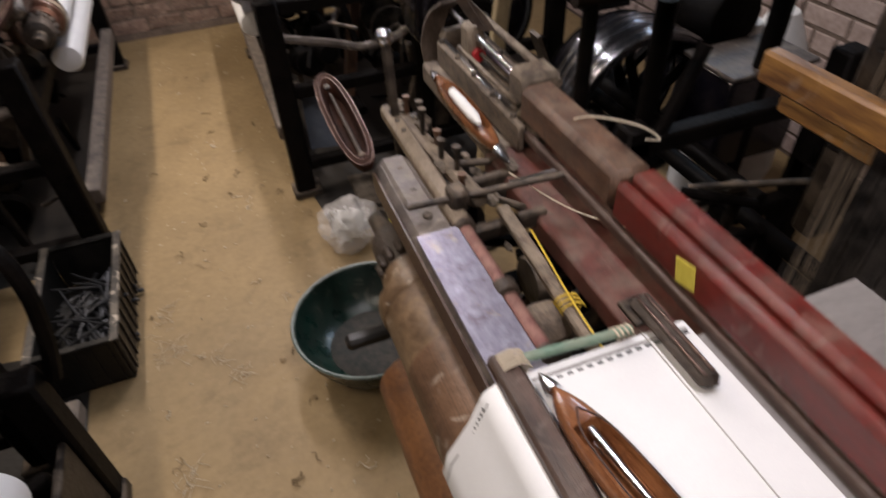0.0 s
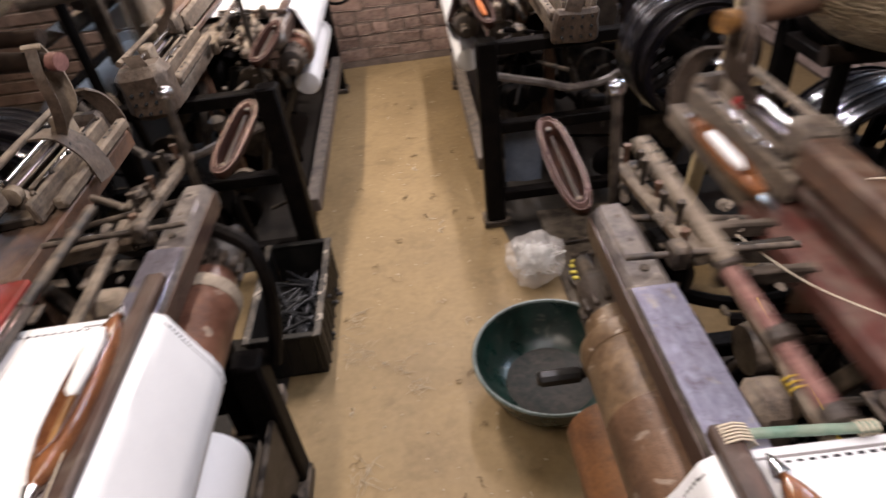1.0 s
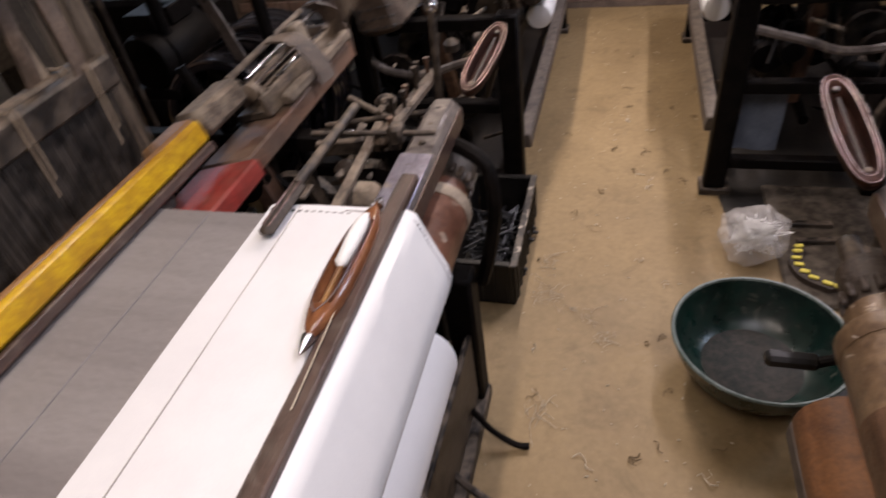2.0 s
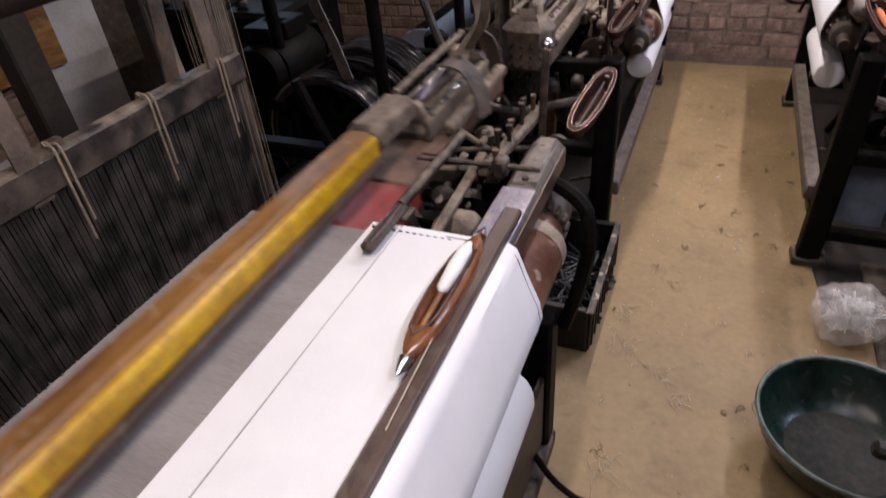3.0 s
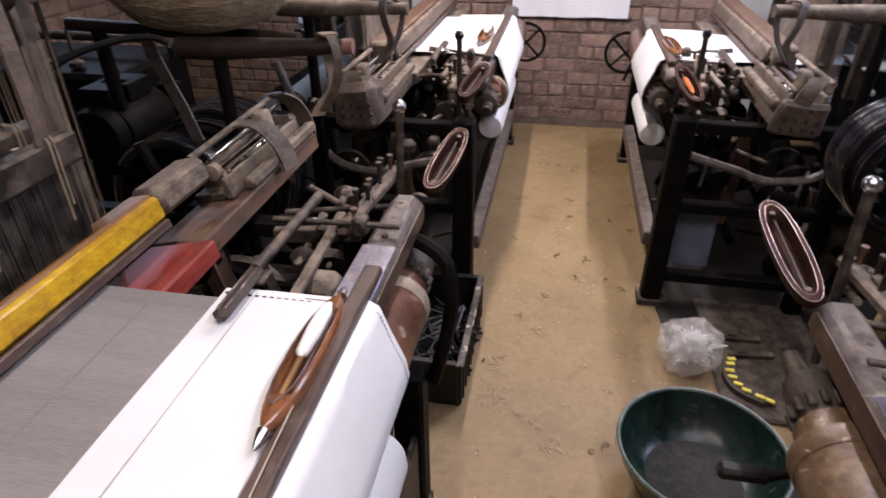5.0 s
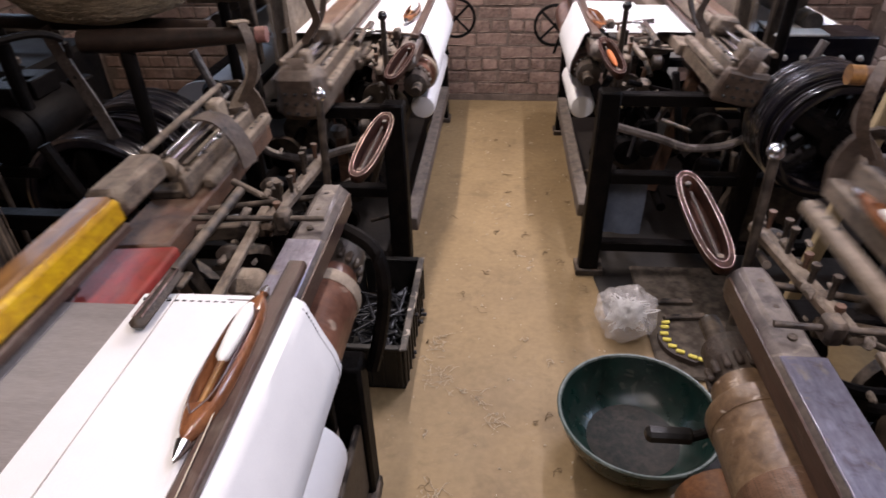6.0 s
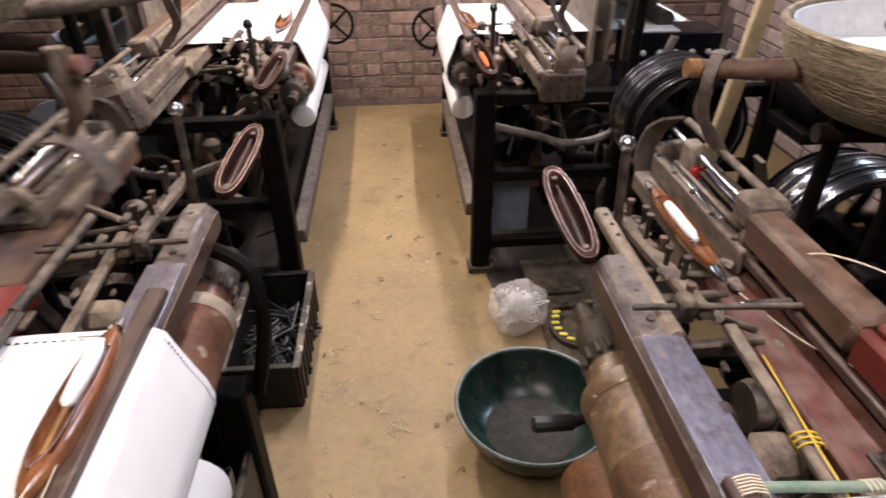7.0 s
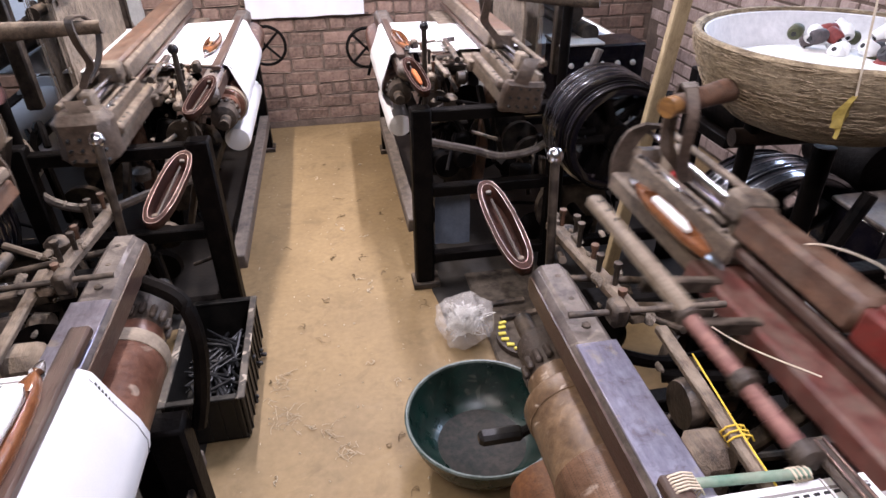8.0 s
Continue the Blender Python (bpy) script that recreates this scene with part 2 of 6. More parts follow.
PIRN_WHITE = material("white_weft_yarn", (0.72, 0.72, 0.70), (0.82, 0.82, 0.80), 0.8, 0, 30, 500, 0.4)
ORANGE_YARN = material("orange_weft_yarn", (0.30, 0.075, 0.012), (0.52, 0.15, 0.028), 0.75, 0, 30, 400, 0.4, stain=0.5, stain_rgb=(0.12, 0.03, 0.008), stain_scale=30)
BASKET = material("plastered_wicker", (0.095, 0.066, 0.036), (0.46, 0.37, 0.235), 0.9, 0, 26, 80, 1.0, stretch=(1, 1, 4), stain=0.6, stain_rgb=(0.07, 0.045, 0.024), stain_scale=16)
BASKET_IN = material("whitewashed_wicker", (0.55, 0.56, 0.58), (0.78, 0.78, 0.79), 0.8, 0, 9, 70, 0.6)
BOBBIN_DARK = material("dark_yarn_bobbin", (0.03, 0.03, 0.035), (0.10, 0.08, 0.08), 0.7, 0, 20, 200, 0.3, vary=1.0)
BOBBIN_GREEN = material("olive_yarn_bobbin", (0.03, 0.035, 0.015), (0.09, 0.09, 0.04), 0.7, 0, 20, 200, 0.3)
BOBBIN_RED = material("maroon_yarn_bobbin", (0.12, 0.02, 0.02), (0.25, 0.05, 0.04), 0.7, 0, 20, 200, 0.3)
FLOOR = material("dusty_cement_floor", (0.205, 0.139, 0.062), (0.310, 0.218, 0.106), 0.62, 0, 1.7, 38, 0.22, scratch=0.03, stain=0.40, stain_rgb=(0.105, 0.066, 0.028), stain_scale=1.3)
BRICK = material("rough_brick", (0.105, 0.066, 0.050), (0.285, 0.180, 0.140), 0.88, 0, 12, 50, 1.0, dust=0.6, vary=0.7, dust_rgb=(0.32, 0.25, 0.19), stain=0.55, stain_rgb=(0.15, 0.112, 0.088), stain_scale=9)
MORTAR = material("grey_mortar", (0.070, 0.050, 0.039), (0.175, 0.13, 0.10), 0.95, 0, 12, 90, 1.0)
PLASTER = material("grey_plaster", (0.32, 0.31, 0.29), (0.48, 0.46, 0.43), 0.85, 0, 5, 90, 0.5)
SHEET = material("hung_white_sheet", (0.66, 0.66, 0.68), (0.76, 0.76, 0.78), 0.75, 0, 3, 300, 0.1)
# white plastic with the blue daylight on it put into the colour
DAYLIT_SHEET = material("blue_white_plastic_sheet", (0.56, 0.66, 0.80), (0.72, 0.80, 0.90), 0.4, 0, 4, 60, 0.2)
LINT = material("cotton_lint", (0.42, 0.34, 0.23), (0.60, 0.52, 0.40), 0.95, 0, 30, 200, 0.3)
FLUFF = material("greasy_fluff", (0.06, 0.045, 0.032), (0.27, 0.22, 0.17), 0.95, 0, 45, 200, 1.0, stain=0.6, stain_rgb=(0.035, 0.025, 0.018), stain_scale=30)
TIP_RED = material("red_plastic_tip", (0.25, 0.01, 0.012), (0.40, 0.02, 0.025), 0.4, 0, 20, 100, 0.2)
DRY_LEAF = material("dry_yellow_leaf", (0.16, 0.11, 0.02), (0.40, 0.30, 0.06), 0.7, 0, 20, 90, 0.5)
LEAF = material("dry_scrap", (0.10, 0.065, 0.03), (0.28, 0.20, 0.11), 0.85, 0, 30, 200, 0.3, vary=0.8)
SOOT = material("sooty_ceiling", (0.020, 0.017, 0.014), (0.055, 0.045, 0.036), 0.9, 0, 3, 60, 0.4)
SHUTTLE_RED = material("dark_brown_shuttle_wood", (0.010, 0.004, 0.003), (0.048, 0.018, 0.011), 0.68, 0, 9, 120, 0.12, stretch=(8, 1, 8), spec=0.10, stain=0.6, stain_rgb=(0.007, 0.003, 0.002), stain_scale=14)
EDGING = material("tarnished_edging", (0.10, 0.065, 0.055), (0.28, 0.20, 0.175), 0.34, 0.85, 30, 120, 0.1)
# paler brick colours: the light on the right wall is put into them
BRICK_PALE = material("limed_brick", (0.24, 0.175, 0.150), (0.50, 0.40, 0.355), 0.9, 0, 9, 60, 1.0, dust=0.5, vary=0.7, dust_rgb=(0.45, 0.37, 0.31), stain=0.5, stain_rgb=(0.20, 0.145, 0.12), stain_scale=5)
STRAW = material("dry_straw", (0.15, 0.108, 0.062), (0.46, 0.365, 0.235), 0.85, 0, 26, 120, 0.5, stain=0.4, stain_rgb=(0.10, 0.068, 0.040), stain_scale=10)
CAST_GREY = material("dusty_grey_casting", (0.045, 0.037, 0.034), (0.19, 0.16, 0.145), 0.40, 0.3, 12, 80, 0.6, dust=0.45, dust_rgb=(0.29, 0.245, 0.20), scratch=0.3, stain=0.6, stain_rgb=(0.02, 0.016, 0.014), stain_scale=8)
SEAM = material("grey_thread", (0.16, 0.15, 0.15), (0.26, 0.25, 0.25), 0.9, 0, 20, 90, 0.1)
# oily floor, blackened so the shade under the looms is in its colour
OIL_SHADE = material("oil_soaked_floor", (0.004, 0.0035, 0.003), (0.026, 0.020, 0.014), 0.55, 0, 4, 60, 0.5)
STONE = material("grey_slab", (0.026, 0.020, 0.015), (0.085, 0.068, 0.051), 0.85, 0, 7, 60, 0.7, dust=0.25, stain=0.6, stain_rgb=(0.022, 0.016, 0.011), stain_scale=5, spec=0.2)
TAPE = material("yellow_plastic", (0.60, 0.50, 0.06), (0.75, 0.65, 0.12), 0.5, 0, 20, 100, 0.2)
GREASE = material("clotted_grease", (0.018, 0.013, 0.010), (0.07, 0.05, 0.036), 0.55, 0, 40, 120, 1.0)
INK = material("black_stitch", (0.01, 0.01, 0.01), (0.03, 0.03, 0.03), 0.8, 0, 20, 90, 0.1)
BLUE_DARK = material("blue_grey_cloth", (0.06, 0.075, 0.10), (0.15, 0.17, 0.21), 0.8, 0, 8, 200, 0.4)


def clear_bag():
    m = bpy.data.materials.new("thin_clear_polythene")
    m.use_nodes = True
    n, ln = m.node_tree.nodes, m.node_tree.links
    b = n["Principled BSDF"]
    b.inputs["Base Color"].default_value = (0.78, 0.74, 0.70, 1)
    b.inputs["Roughness"].default_value = 0.12
    b.inputs["Alpha"].default_value = 0.27
    ns = n.new("ShaderNodeTexNoise")
    ns.inputs["Scale"].default_value = 16
    bp = n.new("ShaderNodeBump")
    bp.inputs["Strength"].default_value, bp.inputs["Distance"].default_value = 0.6, 0.01
    ln.new(ns.outputs[0], bp.inputs["Height"])
    ln.new(bp.outputs[0], b.inputs["Normal"])
    return m


BAG = clear_bag()


# ---- mesh helpers ----
def part(name, bm, mat, parent=None, label="", smooth=False):
    me = bpy.data.meshes.new(name)
    bmesh.ops.recalc_face_normals(bm, faces=bm.faces)
    bm.to_mesh(me)
    bm.free()
    me.materials.append(mat)
    if smooth:
        me.shade_smooth()
        me.set_sharp_from_angle(angle=radians(38))
    ob = new(name, me)
    ob.parent = parent
    return tagged(ob, label)


def box(bm, x0, x1, y0, y1, z0, z1, bev=0.004, turn=None):
    m = Matrix.Translation(((x0 + x1) / 2, (y0 + y1) / 2, (z0 + z1) / 2))
    if turn:
        m = m @ Euler([radians(a) for a in turn]).to_matrix().to_4x4()
    r = bmesh.ops.create_cube(bm, size=1, matrix=m @ Matrix.Diagonal((abs(x1 - x0), abs(y1 - y0), abs(z1 - z0), 1)))
    if bev:
        es = list({e for v in r["verts"] for e in v.link_edges})
        bmesh.ops.bevel(bm, geom=es, offset=bev, segments=1, affect="EDGES")
    return bm


def ring(bm, c, ax, up, r, seg):
    side = ax.cross(up).normalized()
    up = side.cross(ax).normalized()
    return [bm.verts.new(c + r * (math.cos(2 * math.pi * i / seg) * side + math.sin(2 * math.pi * i / seg) * up)) for i in range(seg)]


def skin(bm, rings, cap=True):
    for a, b in zip(rings, rings[1:]):
        n = len(a)
        for i in range(n):
            bm.faces.new((a[i], a[(i + 1) % n], b[(i + 1) % n], b[i]))
    if cap:
        bm.faces.new(rings[0][::-1])
        bm.faces.new(rings[-1])
    return bm


def rod(bm, p, q, r, seg=10, r2=None):
    p, q = Vector(p), Vector(q)
    ax = (q - p).normalized()
    up = Vector((0, 0, 1)) if abs(ax.z) < 0.9 else Vector((0, 1, 0))
    return skin(bm, [ring(bm, p, ax, up, r, seg), ring(bm, q, ax, up, r if r2 is None else r2, seg)])


def tube(bm, pts, r, seg=8):
    pts = [Vector(p) for p in pts]
    rr = r if isinstance(r, (list, tuple)) else [r] * len(pts)
    rings = []
    for i, p in enumerate(pts):
        ax = (pts[min(i + 1, len(pts) - 1)] - pts[max(i - 1, 0)]).normalized()
        up = Vector((0, 0, 1)) if abs(ax.z) < 0.85 else Vector((0, 1, 0))
        rings.append(ring(bm, p, ax, up, rr[i], seg))
    return skin(bm, rings)


def curve(pts, n=5):
    """Points of a smooth line through pts."""
    pts = [Vector(p) for p in pts]
    out = []
    for i in range(len(pts) - 1):
        a, b, c, d = pts[max(i - 1, 0)], pts[i], pts[i + 1], pts[min(i + 2, len(pts) - 1)]
        for k in range(n):
            t = k / n
            out.append(0.5 * (2 * b + (c - a) * t + (2 * a - 5 * b + 4 * c - d) * t * t + (3 * b - a - 3 * c + d) * t ** 3))
    return out + [pts[-1]]


def lathe(bm, prof, c, axis="z", seg=32, closed=False):
    """Turn (radius, height) pairs about an axis through c."""
    c = Vector(c)
    ax = {"x": Vector((1, 0, 0)), "y": Vector((0, 1, 0)), "z": Vector((0, 0, 1))}[axis]
    up = Vector((0, 0, 1)) if axis != "z" else Vector((0, 1, 0))
    rings = [ring(bm, c + ax * h, ax, up, max(r, 0.0005), seg) for r, h in prof]
    if closed:
        rings.append(rings[0])
    return skin(bm, rings, not closed)


def strip(bm, pts, wide, thick, n=4):
    """A strap that follows pts: wide is a vector across it."""
    pts, wide = curve(pts, n), Vector(wide) / 2
    rings = []
    for i, p in enumerate(pts):
        ax = (pts[min(i + 1, len(pts) - 1)] - pts[max(i - 1, 0)]).normalized()
        nrm = ax.cross(wide).normalized() * thick / 2
        rings.append([bm.verts.new(p + s * wide + t * nrm) for s, t in ((-1, -1), (1, -1), (1, 1), (-1, 1))])
    return skin(bm, rings)


def sheet(bm, prof, y0, y1, n=24, thick=0.004, wave=0.0, seed=0):
    """A cloth with the profile prof (x, z) drawn from y0 to y1, with a back face."""
    pts = [Vector((x, 0, z)) for x, z in prof]
    rows = []
    for j in range(n + 1):
        y = y0 + (y1 - y0) * j / n
        front, back = [], []
        for i, p in enumerate(pts):
            d = (pts[min(i + 1, len(pts) - 1)] - pts[max(i - 1, 0)]).normalized()
            nr = Vector((-d.z, 0, d.x))
            w = wave * noise.noise(Vector((p.x * 9 + seed, y * 5, p.z * 9)))
            q = Vector((p.x, y, p.z)) + nr * w
            front.append(bm.verts.new(q))
            back.append(bm.verts.new(q - nr * thick))
        rows.append((front, back))
    k = len(pts)
    for (f0, b0), (f1, b1) in zip(rows, rows[1:]):
        for i in range(k - 1):
            bm.faces.new((f0[i], f0[i + 1], f1[i + 1], f1[i]))
            bm.faces.new((b0[i], b1[i], b1[i + 1], b0[i + 1]))
        bm.faces.new((f0[0], f1[0], b1[0], b0[0]))
        bm.faces.new((f0[-1], b0[-1], b1[-1], f1[-1]))
    for f, b in (rows[0], rows[-1]):
        for i in range(k - 1):
            bm.faces.new((f[i], b[i], b[i + 1], f[i + 1]))
    return bm


def empty(name, x, y, z=0.0):
    ob = new(name)
    ob.location = (x, y, z)
    ob.empty_display_size = 0.1
    return ob


MOVERS = []


# ---- large structure ----
XL, XR, YF, YN, ZC = -2.7, 3.0, 5.22, -2.6, 2.95


def slab(name, x0, x1, y0, y1, z0, z1, mat, label):
    return tagged(part(name, box(bmesh.new(), x0, x1, y0, y1, z0, z1, 0), mat), label, name.split("_")[0], kind="structure")


def floor_mesh():
    bm = bmesh.new()
    bmesh.ops.create_grid(bm, x_segments=90, y_segments=150, size=0.5, matrix=Matrix.Translation(((XL + XR) / 2, (YF + YN) / 2, 0)) @ Matrix.Diagonal((XR - XL + 0.4, YF - YN + 0.4, 1, 1)))
    for v in bm.verts:
        v.co.z = -0.0025 + 0.0035 * noise.noise(v.co * 2.5)
    top = list(bm.faces)
    low = bmesh.ops.extrude_face_region(bm, geom=top)["geom"]
    for v in low:
        if isinstance(v, bmesh.types.BMVert):
            v.co.z = -0.12
    return bm


floor = tagged(part("floor", floor_mesh(), FLOOR), "dusty yellow-brown cement floor littered with lint", "floor", kind="structure")
wall_far = slab("wall_far", XL - 0.12, XR + 0.12, YF, YF + 0.22, 0, ZC, MORTAR, "rough red-brown brick wall at the aisle's end")


def side_wall(name, x0, x1, yw):
    """A wall with a window opening one metre long about yw."""
    bm = bmesh.new()
    box(bm, x0, x1, YN, YF, 0, 1.85, 0)
    box(bm, x0, x1, YN, YF, 2.55, ZC, 0)
    box(bm, x0, x1, YN, yw - 0.5, 1.85, 2.55, 0)
    box(bm, x0, x1, yw + 0.5, YF, 1.85, 2.55, 0)
    wall = tagged(part(name, bm, MORTAR), "dusty brick wall behind the looms", "wall", kind="structure")
    xm = (x0 + x1) / 2
    win = tagged(empty("window", xm, yw, 1.85), "high side window letting in daylight", "window", kind="structure")
    for y in (-0.48, 0.0, 0.48):
        part("window_frame", box(bmesh.new(), -0.02, 0.02, y - 0.018, y + 0.018, 0.0, 0.70, 0.003), WOOD_DARK, win)
    for z in (0.018, 0.682):
        part("window_frame", box(bmesh.new(), -0.018, 0.018, -0.46, 0.46, z - 0.018, z + 0.018, 0.003), WOOD_DARK, win)
    return wall


wall_left = side_wall("wall_left", XL - 0.22, XL, 4.0)
wall_right = side_wall("wall_right", XR, XR + 0.22, 3.2)
wall_near = slab("wall_near", XL - 0.12, XR + 0.12, YN - 0.22, YN, 0, ZC, MORTAR, "plain brick wall closing the shed")
ceiling = slab("ceiling", XL - 0.22, XR + 0.22, YN - 0.22, YF + 0.22, ZC, ZC + 0.12, SOOT, "sooty dark shed ceiling")
skirt = slab("skirting", XL, XR, YF - 0.012, YF - 0.002, 0, 0.045, MORTAR, "crumbling cement skirting at the foot of the wall")
pilaster = slab("pillar", 1.5, 1.72, YF - 0.06, YF - 0.001, 0, ZC - 0.002, PLASTER, "grey plastered pillar on the brick wall")
post = slab("pillar", -0.74, -0.66, YF - 0.05, YF - 0.001, 0, ZC - 0.002, PLASTER, "narrow pale plaster strip on the brick wall")
slab("pillar", XL + 0.001, XL + 0.07, 2.48, 2.90, 0, ZC - 0.002, PLASTER, "patch of pale plaster on the brick wall")
# the plaster's shadowed stretch, its shade given by the dark slab material
slab("pillar", XL + 0.001, XL + 0.055, 2.904, 3.42, 0, 1.16, STONE, "plaster on the brick wall, its shade put in as dark colour")


def oil_shade_patch(x0, x1, y0, y1, seed):
    """A thin, ragged-edged crust of oil and fluff, blackened as shade under a loom."""
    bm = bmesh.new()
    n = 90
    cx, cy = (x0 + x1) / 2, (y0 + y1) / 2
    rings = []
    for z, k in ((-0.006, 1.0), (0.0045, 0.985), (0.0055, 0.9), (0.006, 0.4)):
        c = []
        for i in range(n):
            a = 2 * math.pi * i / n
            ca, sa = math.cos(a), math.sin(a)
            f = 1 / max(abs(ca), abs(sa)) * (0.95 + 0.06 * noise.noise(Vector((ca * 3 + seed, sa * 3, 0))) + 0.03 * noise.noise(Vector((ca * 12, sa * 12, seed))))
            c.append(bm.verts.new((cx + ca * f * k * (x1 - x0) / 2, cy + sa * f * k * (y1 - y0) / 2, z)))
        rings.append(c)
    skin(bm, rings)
    return tagged(part("oil_crust", bm, OIL_SHADE, smooth=True), "crust of oil and fluff, blackened as shade under the loom", "oil stain", kind="structure")


# one oily, shade-black patch under each loom
oil_shade_patch(-1.85, 0.03, -1.2, 2.50, 1)
oil_shade_patch(1.02, 2.50, -1.2, 2.12, 5)
oil_shade_patch(-1.85, 0.02, 2.75, 5.15, 9)
oil_shade_patch(0.86, 2.50, 2.52, 5.15, 13)


# ---- looms ----
def shuttle_body(half, w, h, seg=18, tips=True):
    """A boat-shaped shuttle along y, hollowed on top."""
    bm = bmesh.new()
    rings = []
    n = 22
    for i in range(n + 1):
        y = -half + 2 * half * i / n
        k = max(1 - abs(y / half) ** 2.6, 0.02) ** 0.62
        c = []
        for j in range(seg):
            a = 2 * math.pi * j / seg
            x, z = math.cos(a), math.sin(a)
            x, z = math.copysign(abs(x) ** 0.65, x) * w * k, math.copysign(abs(z) ** 0.65, z) * h * (0.35 + 0.65 * k)
            inner = abs(y) < half * 0.62 and z > 0 and abs(x) < w * 0.70 * k
            c.append(bm.verts.new((x, y, z - (h * 1.45 if inner else 0))))
        rings.append(c)
    return skin(bm, rings)


def shuttle(name, label, m, yarn=None, full=True):
    """A shuttle: body, steel tips, steel lips round the hollow, pirn and yarn."""
    root = empty(name, 0, 0)
    root.matrix_world = m
    tagged(root, label, "shuttle")
    part("body", shuttle_body(0.168, 0.033, 0.019), SHUTTLE_WOOD, root, smooth=True)
    for s in (-1, 1):
        part("tip", lathe(bmesh.new(), [(0.0125, 0), (0.0095, 0.013), (0.005, 0.026), (0.0005, 0.034)] if s > 0 else [(0.0005, -0.034), (0.005, -0.026), (0.0095, -0.013), (0.0125, 0)], (0, s * 0.168, 0), "y", 14), BRIGHT, root, "pointed steel tip", True)
        part("lip", tube(bmesh.new(), curve([(0, -0.128, 0.017), (s * 0.020, -0.09, 0.0165), (s * 0.0245, 0, 0.0175), (s * 0.020, 0.09, 0.0165), (0, 0.128, 0.0155)]), 0.0013, 6), EDGING, root, "thin steel lip", True)
    if yarn:
        if full:
            part("pirn", lathe(bmesh.new(), [(0.004, -0.10), (0.012, -0.085), (0.0145, -0.03), (0.0145, 0.05), (0.010, 0.07), (0.006, 0.085)], (0, 0.01, 0.012), "y", 16), yarn, root, "pirn wound with yarn", True)
        else:
            part("pirn", lathe(bmesh.new(), [(0.003, -0.03), (0.011, -0.02), (0.0150, 0.04), (0.0145, 0.09), (0.006, 0.115)], (0, 0.01, 0.014), "y", 16), yarn, root, "pirn half wound with white yarn", True)
            part("pirn_core", rod(bmesh.new(), (0, -0.105, 0.008), (0, 0.02, 0.012), 0.0045, 10, 0.006), OCHRE, root, "bare wooden pirn", True)
    else:
        part("pirn_core", rod(bmesh.new(), (0, -0.10, 0.006), (0, 0.10, 0.008), 0.0035, 10, 0.006), BRIGHT, root, "empty steel spindle", True)
    return root


def oval(t, hw, hl, e=2.5):
    c, s = math.cos(t), math.sin(t)
    return math.copysign(abs(c) ** (2 / e), c) * hw, math.copysign(abs(s) ** (2 / e), s) * hl


def spare_shuttle(label, m, yarn=None):
    """An empty shuttle with rounded ends: hollow body, two steel edgings, spindle and eyelets."""
    root = empty("shuttle", 0, 0)
    root.matrix_world = m
    tagged(root, label, "shuttle")
    bm = bmesh.new()
    n = 44
    rings = [[bm.verts.new((*oval(2 * math.pi * k / n, hw, hl), z)) for k in range(n)] for hw, hl, z in ((0.024, 0.150, -0.022), (0.033, 0.170, -0.008), (0.0365, 0.180, 0.012), (0.0345, 0.178, 0.020), (0.0255, 0.160, 0.021), (0.0230, 0.140, 0.012), (0.019, 0.125, -0.014))]
    skin(bm, rings)
    part("body", bm, SHUTTLE_RED, root, smooth=True)
    for hw, hl, z in ((0.0350, 0.1785, 0.0195), (0.0255, 0.160, 0.0205)):
        bm = bmesh.new()
        pts = [Vector((*oval(2 * math.pi * k / 60, hw, hl), z)) for k in range(60)]
        rr = []
        for k, p in enumerate(pts):
            ax = (pts[(k + 1) % 60] - pts[k - 1]).normalized()
            rr.append(ring(bm, p, ax, Vector((0, 0, 1)), 0.0010, 6))
        rr.append(rr[0])
        skin(bm, rr, False)
        part("edging", bm, EDGING, root, "thin steel edging", True)
    part("spindle", rod(bmesh.new(), (0, -0.12, 0.0), (0, 0.11, 0.006), 0.0040, 10, 0.0030), GREASE, root, "dull steel spindle", True)
    part("eyelet", lathe(bmesh.new(), [(0.003, 0), (0.007, 0), (0.007, 0.006), (0.003, 0.007)], (0, 0.135, 0.008), "z", 12), IRON_DUSTY, root)
    part("eyelet", lathe(bmesh.new(), [(0.003, 0), (0.007, 0), (0.007, 0.006), (0.003, 0.007)], (0, -0.135, 0.008), "z", 12), IRON_DUSTY, root)
    if yarn:
        part("pirn", lathe(bmesh.new(), [(0.003, -0.09), (0.008, -0.075), (0.0105, -0.03), (0.0105, 0.04), (0.005, 0.065)], (0, 0.0, 0.009), "y", 16), yarn, root, "pirn wound with orange yarn", True)
    return root


